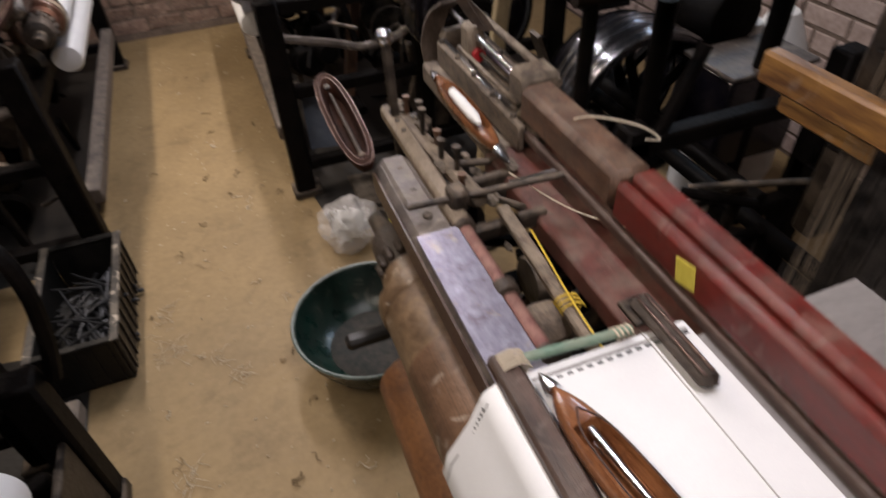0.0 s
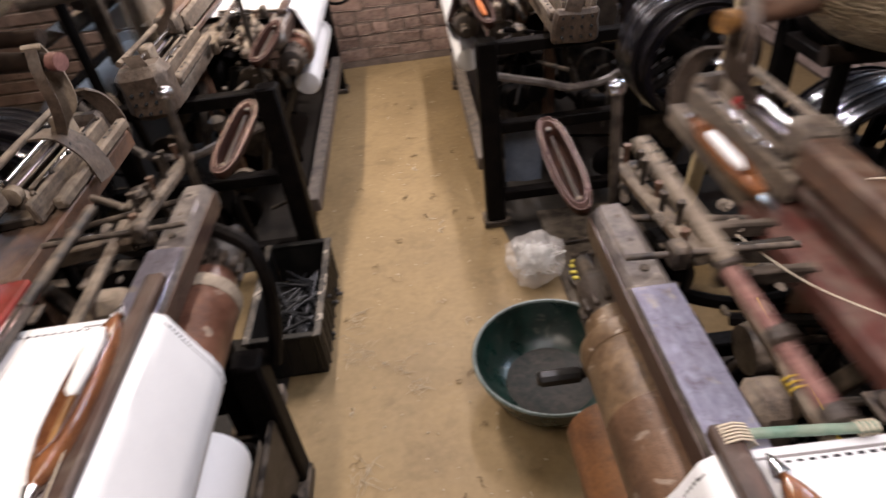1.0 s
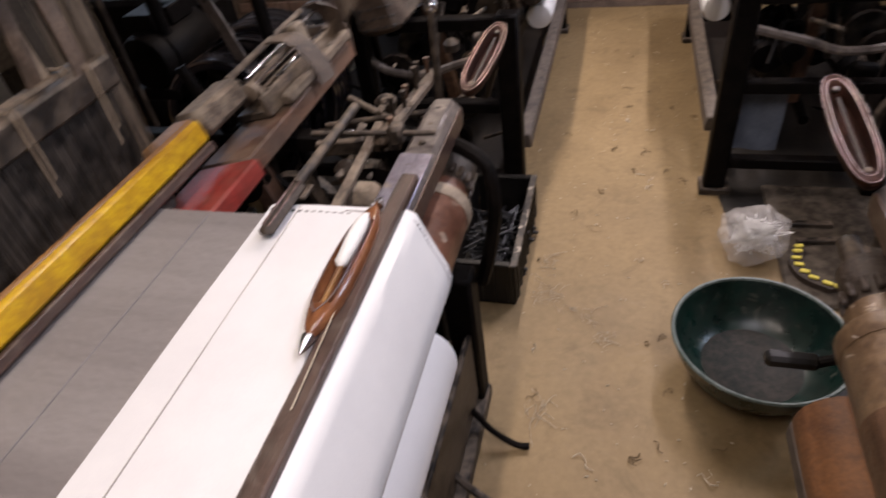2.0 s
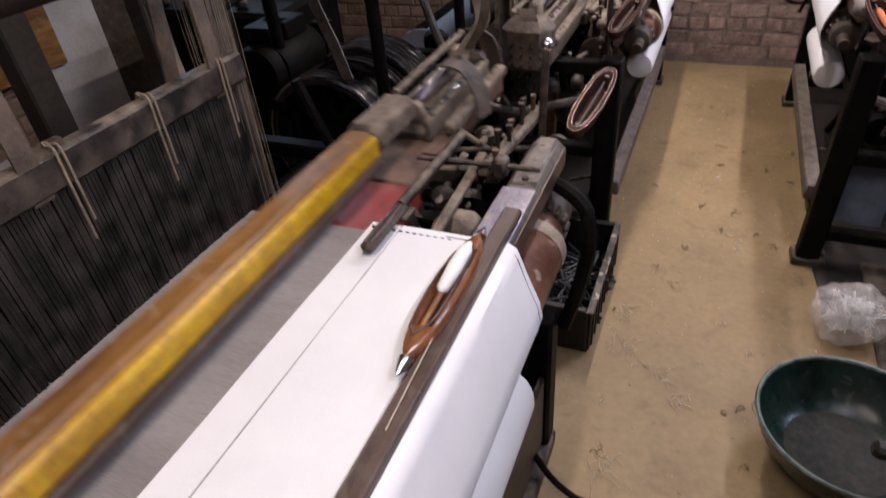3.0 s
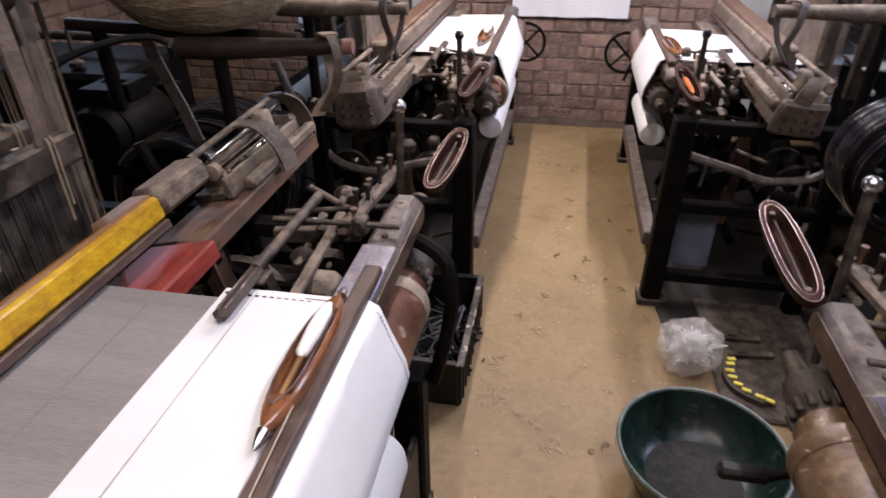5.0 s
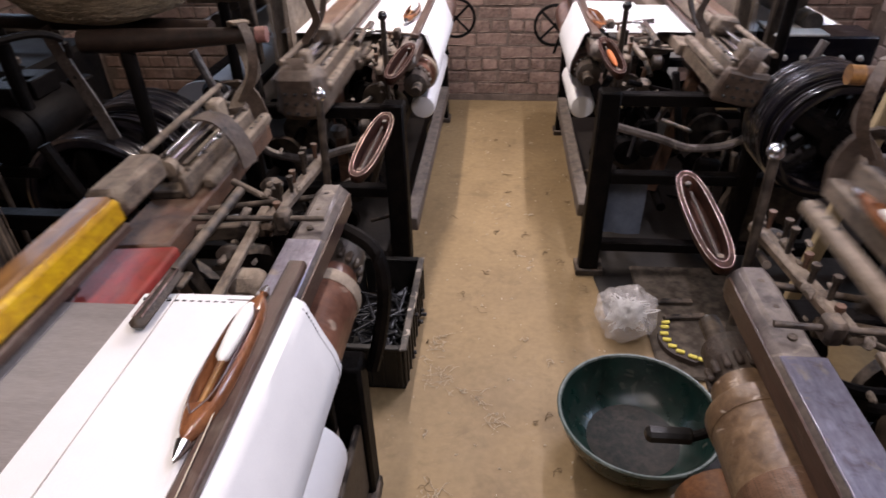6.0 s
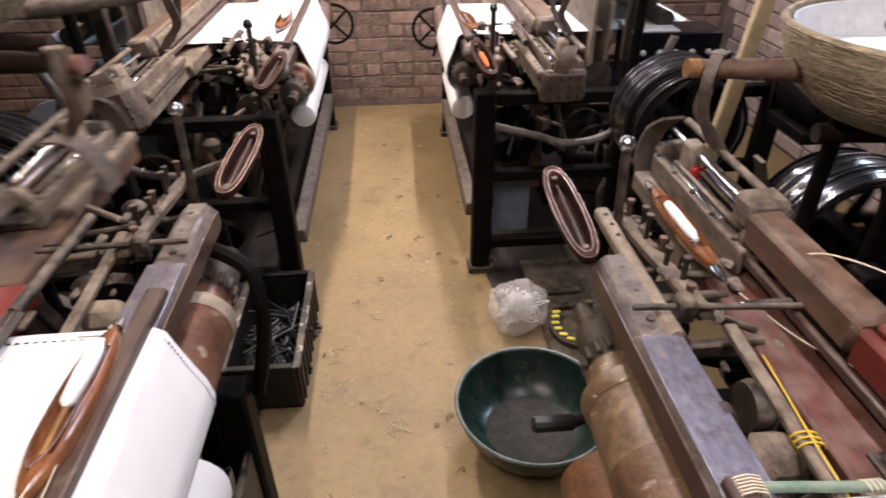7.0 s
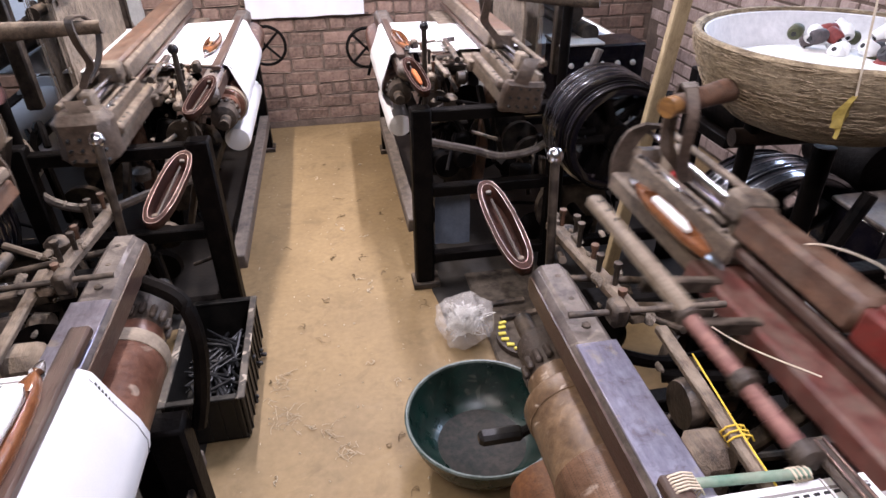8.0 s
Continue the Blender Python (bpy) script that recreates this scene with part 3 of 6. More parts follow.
def make_loom(label, X0, Y0, sx, sy, L, g, cap_mat, race_mat, roller_r, near, phase, warp=YARN, ce=0.0, wheel=(1.02, 0.60, 1.0)):
    """An overpick power loom. Inside it x runs away from the aisle, y from the rail's free end along the cloth."""
    root = tagged(empty("power_loom", X0, Y0), label, "loom", "power looms along the aisle")

    ce = ce or L - 0.03

    def lp(name, bm, mat, parent=None, lab="", smooth=True):
        bm.transform(Matrix.Diagonal((sx, sy, 1, 1)))
        return part(name, bm, mat, parent or root, lab, smooth)

    def B(*a, **k):
        return box(bmesh.new(), *a, **k)

    def R(p, q, r, seg=12, r2=None):
        return rod(bmesh.new(), p, q, r, seg, r2)

    rnd = random.Random(int(X0 * 100 + Y0 * 1000))
    # cast side frames: posts, rails and a brace, on both ends
    pv, pu = (0.13, -0.02) if near in "AB" else (0.0, -0.38)
    for u in (pu, L + 0.02):
        lp("front_post", B(pv, pv + 0.085, u, u + 0.075, 0, 0.86, bev=0.008), IRON, lab="black cast-iron post")
        lp("back_post", B(1.22, 1.30, u, u + 0.07, 0, 0.95, bev=0.008), IRON)
        lp("middle_post", B(0.60, 0.67, u, u + 0.06, 0, 0.88, bev=0.008), IRON)
        for z in (0.12, 0.46, 0.80):
            lp("frame_rail", B(pv + 0.085, 1.22, u + 0.01, u + 0.06, z, z + 0.05, bev=0.006), IRON)
        lp("brace", tube(bmesh.new(), curve([(pv + 0.04, u + 0.035, 0.72), (0.26, u + 0.035, 0.66), (0.40, u + 0.035, 0.62), (0.58, u + 0.035, 0.66), (0.70, u + 0.035, 0.84), (0.78, u + 0.035, 1.05)]), 0.017, 8), CAST_GREY if near in "CD" else IRON, lab="curved iron brace")
        lp("foot", B(pv - 0.015, pv + 0.11, u - 0.015, u + 0.09, 0, 0.03), IRON_DUSTY)
    # cross rails and shafts along the cloth
    lp("bottom_rail", B(0.02, 0.07, 0.0, L, 0.14, 0.20, bev=0.006) if near in "AB" else B(-0.01, 0.05, -0.20, L, 0.20, 0.27, bev=0.006), DUSTY_RAIL, lab="dust-covered bottom rail")
    lp("back_rail", B(1.22, 1.29, 0.0, L, 0.55, 0.63), IRON)
    lp("middle_rail", B(0.09, 0.15, 0.0, L, 0.52, 0.58), IRON)
    lp("tappet_shaft", R((0.75, -0.42, 0.32), (0.75, L + 0.1, 0.32), 0.026), IRON)
    lp("crank_shaft", R((0.92, -0.62, 0.62), (0.92, L + 0.1, 0.62), 0.024), IRON)
    lp("rocking_shaft", R((0.42, -0.02, 0.16), (0.42, L + 0.05, 0.16), 0.022), IRON)
    for i in range(4):
        u = 0.3 + i * (L - 0.5) / 3
        lp("tappet", lathe(bmesh.new(), [(0.03, -0.018), (0.11, -0.018), (0.11, 0.018), (0.03, 0.018)], (0.75, u, 0.32), "y", 18), IRON_DUSTY)
    lp("gear_wheel", lathe(bmesh.new(), [(0.03, -0.02), (0.17, -0.02), (0.17, 0.02), (0.03, 0.02)], (0.75, -0.30, 0.32), "y", 40), IRON_DUSTY)
    # breast beam
    lp("breast_beam", B(0.0, 0.085, 0.0, L, 0.875, 0.944, bev=0.014), CAST_GREY, lab="worn grey breast beam")
    # thin plate: grease and shade on the aisle face, put in as dark wood
    lp("beam_side", B(-0.0045, -0.0004, 0.02, L - 0.02, 0.886, 0.934, bev=0), WOOD_DARK, lab="greasy face of the beam, with its shade as dark colour")
    lp("wear_plate", B(0.004, 0.083, 0.26, g + 0.02, 0.945, 0.9495, bev=0.002), STEEL, lab="scratched shiny steel plate")
    lp("beam_end", B(-0.003, 0.088, -0.02, 0.20, 0.866, 0.951, bev=0.026), CAST_GREY)
    for k in range(3):
        lp("bolt", lathe(bmesh.new(), [(0.009, 0), (0.009, 0.005), (0.005, 0.008)], (0.045, 0.05 + 0.08 * k, 0.944), "z", 8), IRON_DUSTY)
    # take-up roller, cloth and cloth roll
    rr = roller_r
    lp("take_up_roller", lathe(bmesh.new(), [(0.02, -0.06), (rr * 0.72, -0.055), (rr * 0.72, -0.004), (rr - 0.006, 0), (rr, 0.008), (rr, L - 0.2)], (0.012, 0.24, 0.785), "y", 32), EMERY if near == "B" else EMERY_RED, lab="emery-covered take-up roller")
    lp("roller_band", lathe(bmesh.new(), [(rr + 0.002, 0), (rr + 0.004, 0.006), (rr + 0.003, 0.035), (rr + 0.0015, 0.04)], (0.012, 0.245, 0.785), "y", 32), LEATHER_PALE if sx < 0 else EMERY)
    if near == "B":
        lp("roller_mesh", lathe(bmesh.new(), [(rr + 0.0005, 0), (rr + 0.0025, 0.002), (rr + 0.0025, 0.22), (rr + 0.0005, 0.222)], (0.012, 0.42, 0.785), "y", 40), EMERY_MESH, lab="perforated emery sheet round the roller")
    lp("roller_collar", lathe(bmesh.new(), [(0.03, 0), (0.052, 0.01), (0.055, 0.07), (0.046, 0.10), (0.05, 0.13)], (0.012, 0.06, 0.785), "y", 20), GREASE, lab="grease-clotted collar")
    for k in range(14):
        a = k * 2 * math.pi / 14
        lp("tooth", box(bmesh.new(), 0.012 + 0.055 * math.cos(a) - 0.007, 0.012 + 0.055 * math.cos(a) + 0.007, 0.13, 0.16 + 0.012 * rnd.random(), 0.785 + 0.055 * math.sin(a) - 0.007, 0.785 + 0.055 * math.sin(a) + 0.007, 0.004), GREASE)
    lp("roller_axle", R((0.0, -0.02, 0.785), (0.0, 0.16, 0.785), 0.022), IRON_DUSTY)
    if near == "A":
        lp("roller_bracket", tube(bmesh.new(), curve([(0.04, 0.06, 0.86), (-0.03, 0.12, 0.875), (-0.09, 0.15, 0.84), (-0.105, 0.17, 0.74), (-0.085, 0.18, 0.60), (-0.06, 0.20, 0.50)]), 0.019, 8), IRON, lab="bent iron bracket over the roller")
        lp("lower_post", B(-0.045, 0.04, 0.19, 0.27, 0.0, 0.56, bev=0.01), IRON, lab="black lower post")
        lp("lower_plate", B(-0.030, -0.010, 0.27, 0.95, 0.08, 0.36, bev=0.006), IRON_DUSTY)
        lp("floor_bar", B(-0.055, 0.0, 0.20, 1.9, 0.0, 0.05, bev=0.006), IRON_DUSTY)
        lp("treadle", tube(bmesh.new(), curve([(-0.03, 0.36, 0.12), (-0.09, 0.38, 0.06), (-0.16, 0.39, 0.02), (-0.20, 0.385, 0.014)]), 0.010, 8), IRON)
    cl = lp("cloth", sheet(bmesh.new(), [(0.30, 0.950), (0.2, 0.953), (0.1, 0.9545), (0.03, 0.9550), (0.0, 0.9545), (-0.014, 0.946), (-0.020, 0.93), (-0.034, 0.89), (0.010 - rr * 0.93, 0.785 + rr * 0.5), (0.008 - rr, 0.785), (0.012 - rr * 0.98, 0.755), (0.012 - rr * 0.80, 0.724), (0.012 - rr * 0.4, 0.700)], g, ce, 30, 0.004, 0.003, X0), CLOTH, lab="white cotton cloth drawn over the beam")
    lp("selvage", sheet(bmesh.new(), [(0.295, 0.9525), (0.2, 0.9552), (0.1, 0.9568), (0.03, 0.9573)], g + 0.012, g + 0.016, 1, 0.002), YARN, cl)
    lp("fold_line", sheet(bmesh.new(), [(0.2302, 0.9562), (0.2285, 0.9563)], g, ce - 0.02, 16, 0.002), PLASTER, cl)
    lp("hem", sheet(bmesh.new(), [(-0.0165, 0.947), (-0.0225, 0.93), (-0.0365, 0.89), (0.0075 - rr * 0.93, 0.785 + rr * 0.5), (0.0055 - rr, 0.785), (0.0095 - rr * 0.98, 0.753)], g + 0.016, g + 0.0185, 1, 0.002), SEAM, cl)
    bm = bmesh.new()
    for k in range(16):
        x = 0.05 + k * 0.0155
        box(bm, x, x + 0.008, g + 0.02, g + 0.0235, 0.956, 0.9585, 0)
    for k in range(14):
        f = (k + 0.25) / 14
        x, z = -0.0215 - 0.0425 * f, 0.935 - 0.130 * f
        box(bm, x - 0.0026, x - 0.0010, g + 0.014, g + 0.0175, z - 0.0035, z + 0.0035, 0)
    tagged(lp("stitching", bm, INK, cl, "dark edge stitches", False), kind="stuff")
    cr, cs = (0.095, 0.06) if near in "AB" else (0.062, 0.10)
    lp("cloth_roll", lathe(bmesh.new(), [(0.02, -0.02), (cr - 0.007, -0.015), (cr - 0.001, 0.0), (cr, ce - g - 0.13), (0.02, ce - g - 0.11)], (0.02, g + cs, 0.575), "y", 32), CLOTH, lab="roll of finished white cloth")
    if near == "B":
        lp("roll_core", R((-0.02, g - 0.31, 0.60), (-0.02, L, 0.60), 0.088, 26), RUST, lab="rusty sheet drum under the roller")
    lp("press_bar", B(0.002, 0.040, g - (0.035 if near == "B" else 0.10), ce + 0.02, 0.956, 0.978, bev=0.005), WOOD_DARK, lab="dark wooden bar lying on the cloth")
    # warp, back rest and warp beam
    lp("warp", sheet(bmesh.new(), [(1.36 if near in "AB" else 1.06, 0.985), (1.0, 0.965), (0.66, 0.948), (0.46, 0.946), (0.30, 0.9475)], g + 0.03, ce - 0.05, 20, 0.003, 0.002, 3), warp, lab="sheet of warp yarn")
    lp("weft_line", sheet(bmesh.new(), [(0.4315, 0.9492), (0.4290, 0.9492)], g + 0.04, ce - 0.06, 12, 0.002), SEAM, lab="dark weft line across the warp")
    lp("back_rest", R((1.36 if near in "AB" else 1.07, g - 0.1, 0.955), (1.36 if near in "AB" else 1.07, L, 0.955), 0.03, 16), WOOD_PALE)
    lp("warp_beam", lathe(bmesh.new(), [(0.03, -0.16), (0.03, -0.02), (0.20, -0.02), (0.20, 0.0), (0.15, 0.001), (0.15, ce - g - 0.07), (0.20, ce - g - 0.069), (0.20, ce - g - 0.05), (0.03, ce - g - 0.049)], (1.32 if near in "AB" else 1.10, g + 0.03, 0.52), "y", 28), WARP_WHITE, lab="warp beam full of white yarn")
    # temple at the cloth's edge
    tmp = lp("temple", B(0.234, 0.268, g - 0.05, g + 0.12, 0.962, 0.985, bev=0.010), GREASE, lab="dark iron cloth temple")
    for k in range(2):
        lp("ridge", B(0.2405 + 0.014 * k, 0.2465 + 0.014 * k, g - 0.042, g + 0.108, 0.984, 0.9885, bev=0.002), EDGING, tmp, "worn bright ridge")
    lp("temple_plate", B(0.225, 0.278, g - 0.06, g - 0.01, 0.957, 0.968, bev=0.003), IRON_DUSTY)
    if near != "B":
        lp("temple_rod", R((0.225, g - 0.34, 1.0), (0.252, g - 0.04, 0.978), 0.0125), IRON_DUSTY)
    lp("slat", B(0.158, 0.182, g - 0.36, g + 0.0, 0.935, 0.952, turn=(0, 0, 3)), WOOD_PALE, lab="pale wooden slat")
    lp("bracket", B(0.10, 0.18, g - 0.15, g - 0.07, 0.80, 0.93, bev=0.02), WOOD_PALE)
    # weft stop beside the beam: lever with knob, pale arm with studs, cross rods
    lever = lp("brake_lever", R((0.10, -0.12, 0.70), (0.095, -0.155, 1.13), 0.011), IRON_DUSTY, lab="upright iron brake lever")
    lp("knob", lathe(bmesh.new(), [(0.012, -0.012), (0.0185, -0.004), (0.0185, 0.008), (0.012, 0.018), (0.004, 0.021)], (0.095, -0.156, 1.128), "z", 16), BRIGHT if near in "AB" else BLACK_GLOSS, lever, "bright steel knob" if near in "AB" else "black knob")
    lp("side_arm", B(0.115, 0.150, -0.20, 0.22, 0.925, 0.955, bev=0.008, turn=(3, 0, -4)), WOOD_PALE, lab="lint-covered wooden side arm")
    for k in range(7):
        u = -0.16 + 0.055 * k
        lp("stud", lathe(bmesh.new(), [(0.006, 0), (0.006, 0.03 + 0.012 * (k % 3)), (0.009, 0.034 + 0.012 * (k % 3)), (0.009, 0.044 + 0.012 * (k % 3))], (0.13 + 0.012 * (k % 2), u, 0.945), "z", 8), IRON_DUSTY if k % 3 else WOOD_BROWN)
    lp("cross_rod", R((0.012, 0.20, 0.967), (0.30, 0.245, 0.985), 0.0065), IRON_DUSTY)
    lp("clamp", B(0.085, 0.12, 0.19, 0.235, 0.945, 0.995, bev=0.008), IRON_DUSTY)
    lp("cross_rod", R((0.06, 0.03, 0.93), (0.36, 0.06, 0.90), 0.008), IRON_DUSTY)
    lp("weft_fork", B(0.20, 0.30, 0.215, 0.232, 0.972, 0.984), BRIGHT)
    lp("angle_iron", B(0.14, 0.36, 0.11, 0.135, 0.86, 0.90, bev=0.004, turn=(0, 0, 12)), IRON_DUSTY)
    lp("cam_follower", lathe(bmesh.new(), [(0.012, -0.02), (0.045, -0.018), (0.05, 0.0), (0.045, 0.018), (0.012, 0.02)], (0.21, 0.33, 0.83), "x", 18), IRON_DUSTY)
    lp("ratchet", lathe(bmesh.new(), [(0.012, -0.012), (0.07, -0.012), (0.07, 0.012), (0.012, 0.012)], (0.17, 0.02, 0.74), "y", 26), IRON_DUSTY)
    lp("hand_wheel", lathe(bmesh.new(), [(0.112, -0.010), (0.122, -0.013), (0.13, 0), (0.122, 0.013), (0.112, 0.010)], (-0.06, L + 0.05, 0.71), "y", 30, True), IRON, lab="black iron hand wheel")
    for k in range(4):
        a = math.pi / 4 + k * math.pi / 2
        lp("spoke", R((-0.06, L + 0.05, 0.71), (-0.06 + 0.115 * math.cos(a), L + 0.05, 0.71 + 0.115 * math.sin(a)), 0.008, 8), IRON)
    if near == "A":
        lp("treadle", tube(bmesh.new(), curve([(0.03, 0.55, 0.17), (-0.05, 0.58, 0.10), (-0.15, 0.60, 0.035), (-0.19, 0.60, 0.025)]), 0.012, 8), IRON_DUSTY, lab="bent iron rod near the floor")
    # sley: race board, reed, cap, shuttle box at the free end; swings to and fro
    race_u = 0.27 if near == "A" else 0.02
    sley = lp("sley", B(0.275, 0.46, race_u, L - 0.05, 0.868, 0.918, bev=0.006), race_mat, lab="swinging sley with its race board")
    lp("sword", B(0.40, 0.45, 0.10, 0.16, 0.18, 0.87), WOOD_BROWN, sley)
    lp("sword", B(0.40, 0.45, L - 0.4, L - 0.34, 0.18, 0.87), WOOD_BROWN, sley)
    lp("reed", B(0.405, 0.417, g - 0.04, ce - 0.09, 0.925, 1.03, bev=0), HEALD, sley, "steel reed")
    if near == "A":
        lp("cap", B(0.383, 0.446, 0.27, L - 0.05, 1.000, 1.053, bev=0.007), cap_mat, sley, "worn ochre wooden sley cap")
        lp("cap_front", B(0.362, 0.3825, 0.275, L - 0.06, 0.992, 1.050, bev=0.009), YELLOW, sley, "glossy yellow painted front of the cap")
        lp("cap_lip", B(0.357, 0.372, 0.28, L - 0.06, 0.968, 0.9915, bev=0.004), WOOD_DARK, sley)
    else:
        bare = 0.37 if near == "B" else 0.02
        lp("cap", B(0.380, 0.428 if near == "B" else 0.475, bare, L - 0.05, 1.015, 1.058, bev=0.010), cap_mat, sley, "painted wooden sley cap")
        lp("cap_front", B(0.352, 0.378, bare, L - 0.06, 0.975, 1.050, bev=0.010), RED if near == "B" else race_mat, sley)
        if near == "B":
            lp("bare_cap", B(0.354, 0.430, 0.02, bare - 0.002, 0.978, 1.056, bev=0.012), WOOD_BROWN, sley, "bare worn brown end of the cap")
        lp("cap_lip", B(0.346, 0.362, 0.06, L - 0.06, 0.952, 0.974, bev=0.004), WOOD_DARK, sley)
    if near == "B":
        lp("sticker", B(0.3495, 0.3512, 0.545, 0.585, 0.990, 1.030, bev=0, turn=(14, 0, 0)), TAPE, sley, "torn yellow sticker")
        lp("rope_tie", tube(bmesh.new(), curve([(0.36, 0.16, 1.03), (0.40, 0.20, 1.066), (0.46, 0.27, 1.07), (0.49, 0.30, 1.05), (0.45, 0.31, 1.066)]), 0.0018, 6), CORD, sley, "frayed cord tied round the cap")
    lp("cap_end", B(0.366, 0.455, 0.06, 0.268, 0.990, 1.060, bev=0.014) if near == "A" else B(0.365, 0.455, -0.06, 0.018, 0.995, 1.066, bev=0.012), WOOD_PALE, sley, "bare wooden cap end")
    lp("box_floor", B(0.30, 0.46, -0.45, race_u - 0.002, 0.866, 0.920, bev=0.006), WOOD_BROWN if near == "A" else WOOD_PALE, sley)
    lp("rail_end", B(0.36, 0.46, -0.45, 0.05, 0.9215, 0.945), IRON_DUSTY, sley)
    lp("box_back", B(0.435, 0.455, -0.46, 0.0, 0.945, 1.0), WOOD_PALE, sley, "shuttle-box back plate")
    lp("box_front", B(0.335, 0.352, -0.42, 0.06, 0.925, 0.985), WOOD_PALE, sley, "shuttle-box front plate")
    lp("swell", B(0.352, 0.358, -0.36, 0.0, 0.945, 0.972), BRIGHT, sley)
    lp("spindle", R((0.40, -0.48, 1.032), (0.40, 0.0, 1.022), 0.007), BRIGHT, sley, "bright picker spindle")
    lp("guide_rod", R((0.445, -0.48, 1.045), (0.445, 0.02, 1.04), 0.010), WOOD_PALE, sley)
    av, au = (0.128, -0.20) if near == "B" else (0.300, -0.44)
    arm = lp("front_arm", B(av - 0.017, av + 0.017, au, au + 0.46, 0.930, 0.962, bev=0.007), LEATHER_PALE if near == "B" else WOOD_PALE, sley, "pale wooden arm with bored holes")
    for k in range(3):
        lp("bored_hole", lathe(bmesh.new(), [(0.001, -0.003), (0.006, -0.003), (0.006, 0.0012), (0.001, 0.0012)], (av, au + 0.04 + 0.045 * k, 0.962), "z", 10), INK, arm)
    if near == "B":
        hand_rail = lp("hand_rail", R((av, 0.26, 0.940), (av + 0.004, 0.58, 0.936), 0.014, 14), PINK, sley, "rail wrapped in faded pink cloth")
        for u in (0.255, 0.43, 0.575):
            lp("clip", lathe(bmesh.new(), [(0.0135, -0.016), (0.022, -0.012), (0.022, 0.012), (0.0135, 0.016)], (av + 0.002, u, 0.939), "y", 12), GREASE, hand_rail, "dark greasy clip")
        for u in (0.10, 0.24):
            lp("arm_bracket", B(av - 0.012, 0.30, u, u + 0.022, 0.893, 0.927, bev=0.005), IRON_DUSTY, sley)
    lp("picker_tip", R((0.40, -0.31, 0.985), (0.40, -0.285, 0.985), 0.016), TIP_RED if near == "B" else LEATHER_PALE, sley)
    lp("picker", B(0.378, 0.422, -0.36, -0.30, 0.955, 1.05, bev=0.008), LEATHER_PALE, sley, "rawhide picker")
    lp("end_flap", strip(bmesh.new(), [(0.40, -0.47, 1.06), (0.37, -0.50, 1.02), (0.35, -0.505, 0.94), (0.36, -0.49, 0.86)], (0.06, 0.0, 0.0), 0.008), LEATHER, sley, "hanging leather flap")
    for k in range(3):
        lp("collar", lathe(bmesh.new(), [(0.012, -0.016), (0.024, -0.012), (0.024, 0.012), (0.012, 0.016)], (0.40, 0.005 - 0.02 * k, 0.99 - 0.028 * k), "y", 12), LEATHER_PALE, sley)
    block = box(bmesh.new(), 0.30, 0.475, -0.53, -0.41, 0.85, 1.03, 0.03) if near in "CD" else box(bmesh.new(), 0.36, 0.46, -0.50, -0.44, 0.88, 0.99, 0.015)
    if near == "D":
        block.free()
        block = box(bmesh.new(), 0.29, 0.46, -0.505, -0.47, 0.85, 0.985, 0.012, turn=(12, 0, 0))
    bmesh.ops.subdivide_edges(block, edges=block.edges[:], cuts=2, use_grid_fill=True)
    for v in block.verts:
        v.co += 0.012 * Vector((noise.noise(v.co * 14), noise.noise(v.co * 14 + Vector((4, 0, 0))), noise.noise(v.co * 14 + Vector((0, 7, 0)))))
    lp("buffer_block", block, LEATHER, sley, "rounded leather-covered buffer block")
    if near in "CD":
        for k in range(12):
            lp("punched_hole", lathe(bmesh.new(), [(0.001, -0.014), (0.005, -0.014), (0.005, 0.004), (0.001, 0.004)], (0.32 + 0.035 * (k % 4), -0.505 - (0.028 if near == "C" else 0.0), 0.885 + 0.035 * (k // 4)), "y", 8), INK, sley)
    for k in range(4):
        lp("box_plate", B(0.345 + 0.026 * k, 0.357 + 0.026 * k, -0.40 + 0.03 * k, -0.06 + 0.03 * k, 0.986 - 0.008 * (k % 2), 0.993 - 0.008 * (k % 2), bev=0.002), (BRIGHT, WOOD_PALE, IRON_DUSTY, STEEL)[k], sley)
    for k in range(9):
        lp("bolt", lathe(bmesh.new(), [(0.008, 0), (0.008, 0.006), (0.004, 0.010)], (0.345 + 0.09 * (k % 2), -0.40 + 0.052 * k, 0.985 if k % 2 == 0 else 1.0), "z", 6), IRON_DUSTY, sley)
    if near == "A":
        flap = lp("perforated_flap", strip(bmesh.new(), [(0.36, -0.14, 1.07), (0.31, -0.16, 1.05), (0.275, -0.17, 0.98), (0.262, -0.16, 0.91)], (0.02, 0.055, 0), 0.006), LEATHER, sley, "grey leather flap with punched holes")
        for i in range(3):
            for j in range(2):
                lp("hole", lathe(bmesh.new(), [(0.001, -0.004), (0.006, -0.004), (0.006, 0.004), (0.001, 0.004)], (0.292 - 0.012 * i + 0.008 * j, -0.18 + 0.028 * j, 1.025 - 0.04 * i), "x", 8), INK, flap)
        lp("long_strap", strip(bmesh.new(), [(0.585, 0.53, 1.48), (0.60, 0.53, 1.535), (0.635, 0.53, 1.543), (0.672, 0.525, 1.50), (0.675, 0.515, 1.30), (0.665, 0.50, 1.12), (0.655, 0.495, 1.04)], (0.004, 0.026, 0), 0.006), LEATHER_PALE, lab="long pale strap hanging over the healds")
        lp("strap_binding", tube(bmesh.new(), [(0.662 + 0.010 * math.cos(i * 0.9), 0.50 + 0.014 * math.sin(i * 0.9), 1.24 - 0.0016 * i) for i in range(84)], 0.0025, 5), CORD, lab="cord wound round the strap")
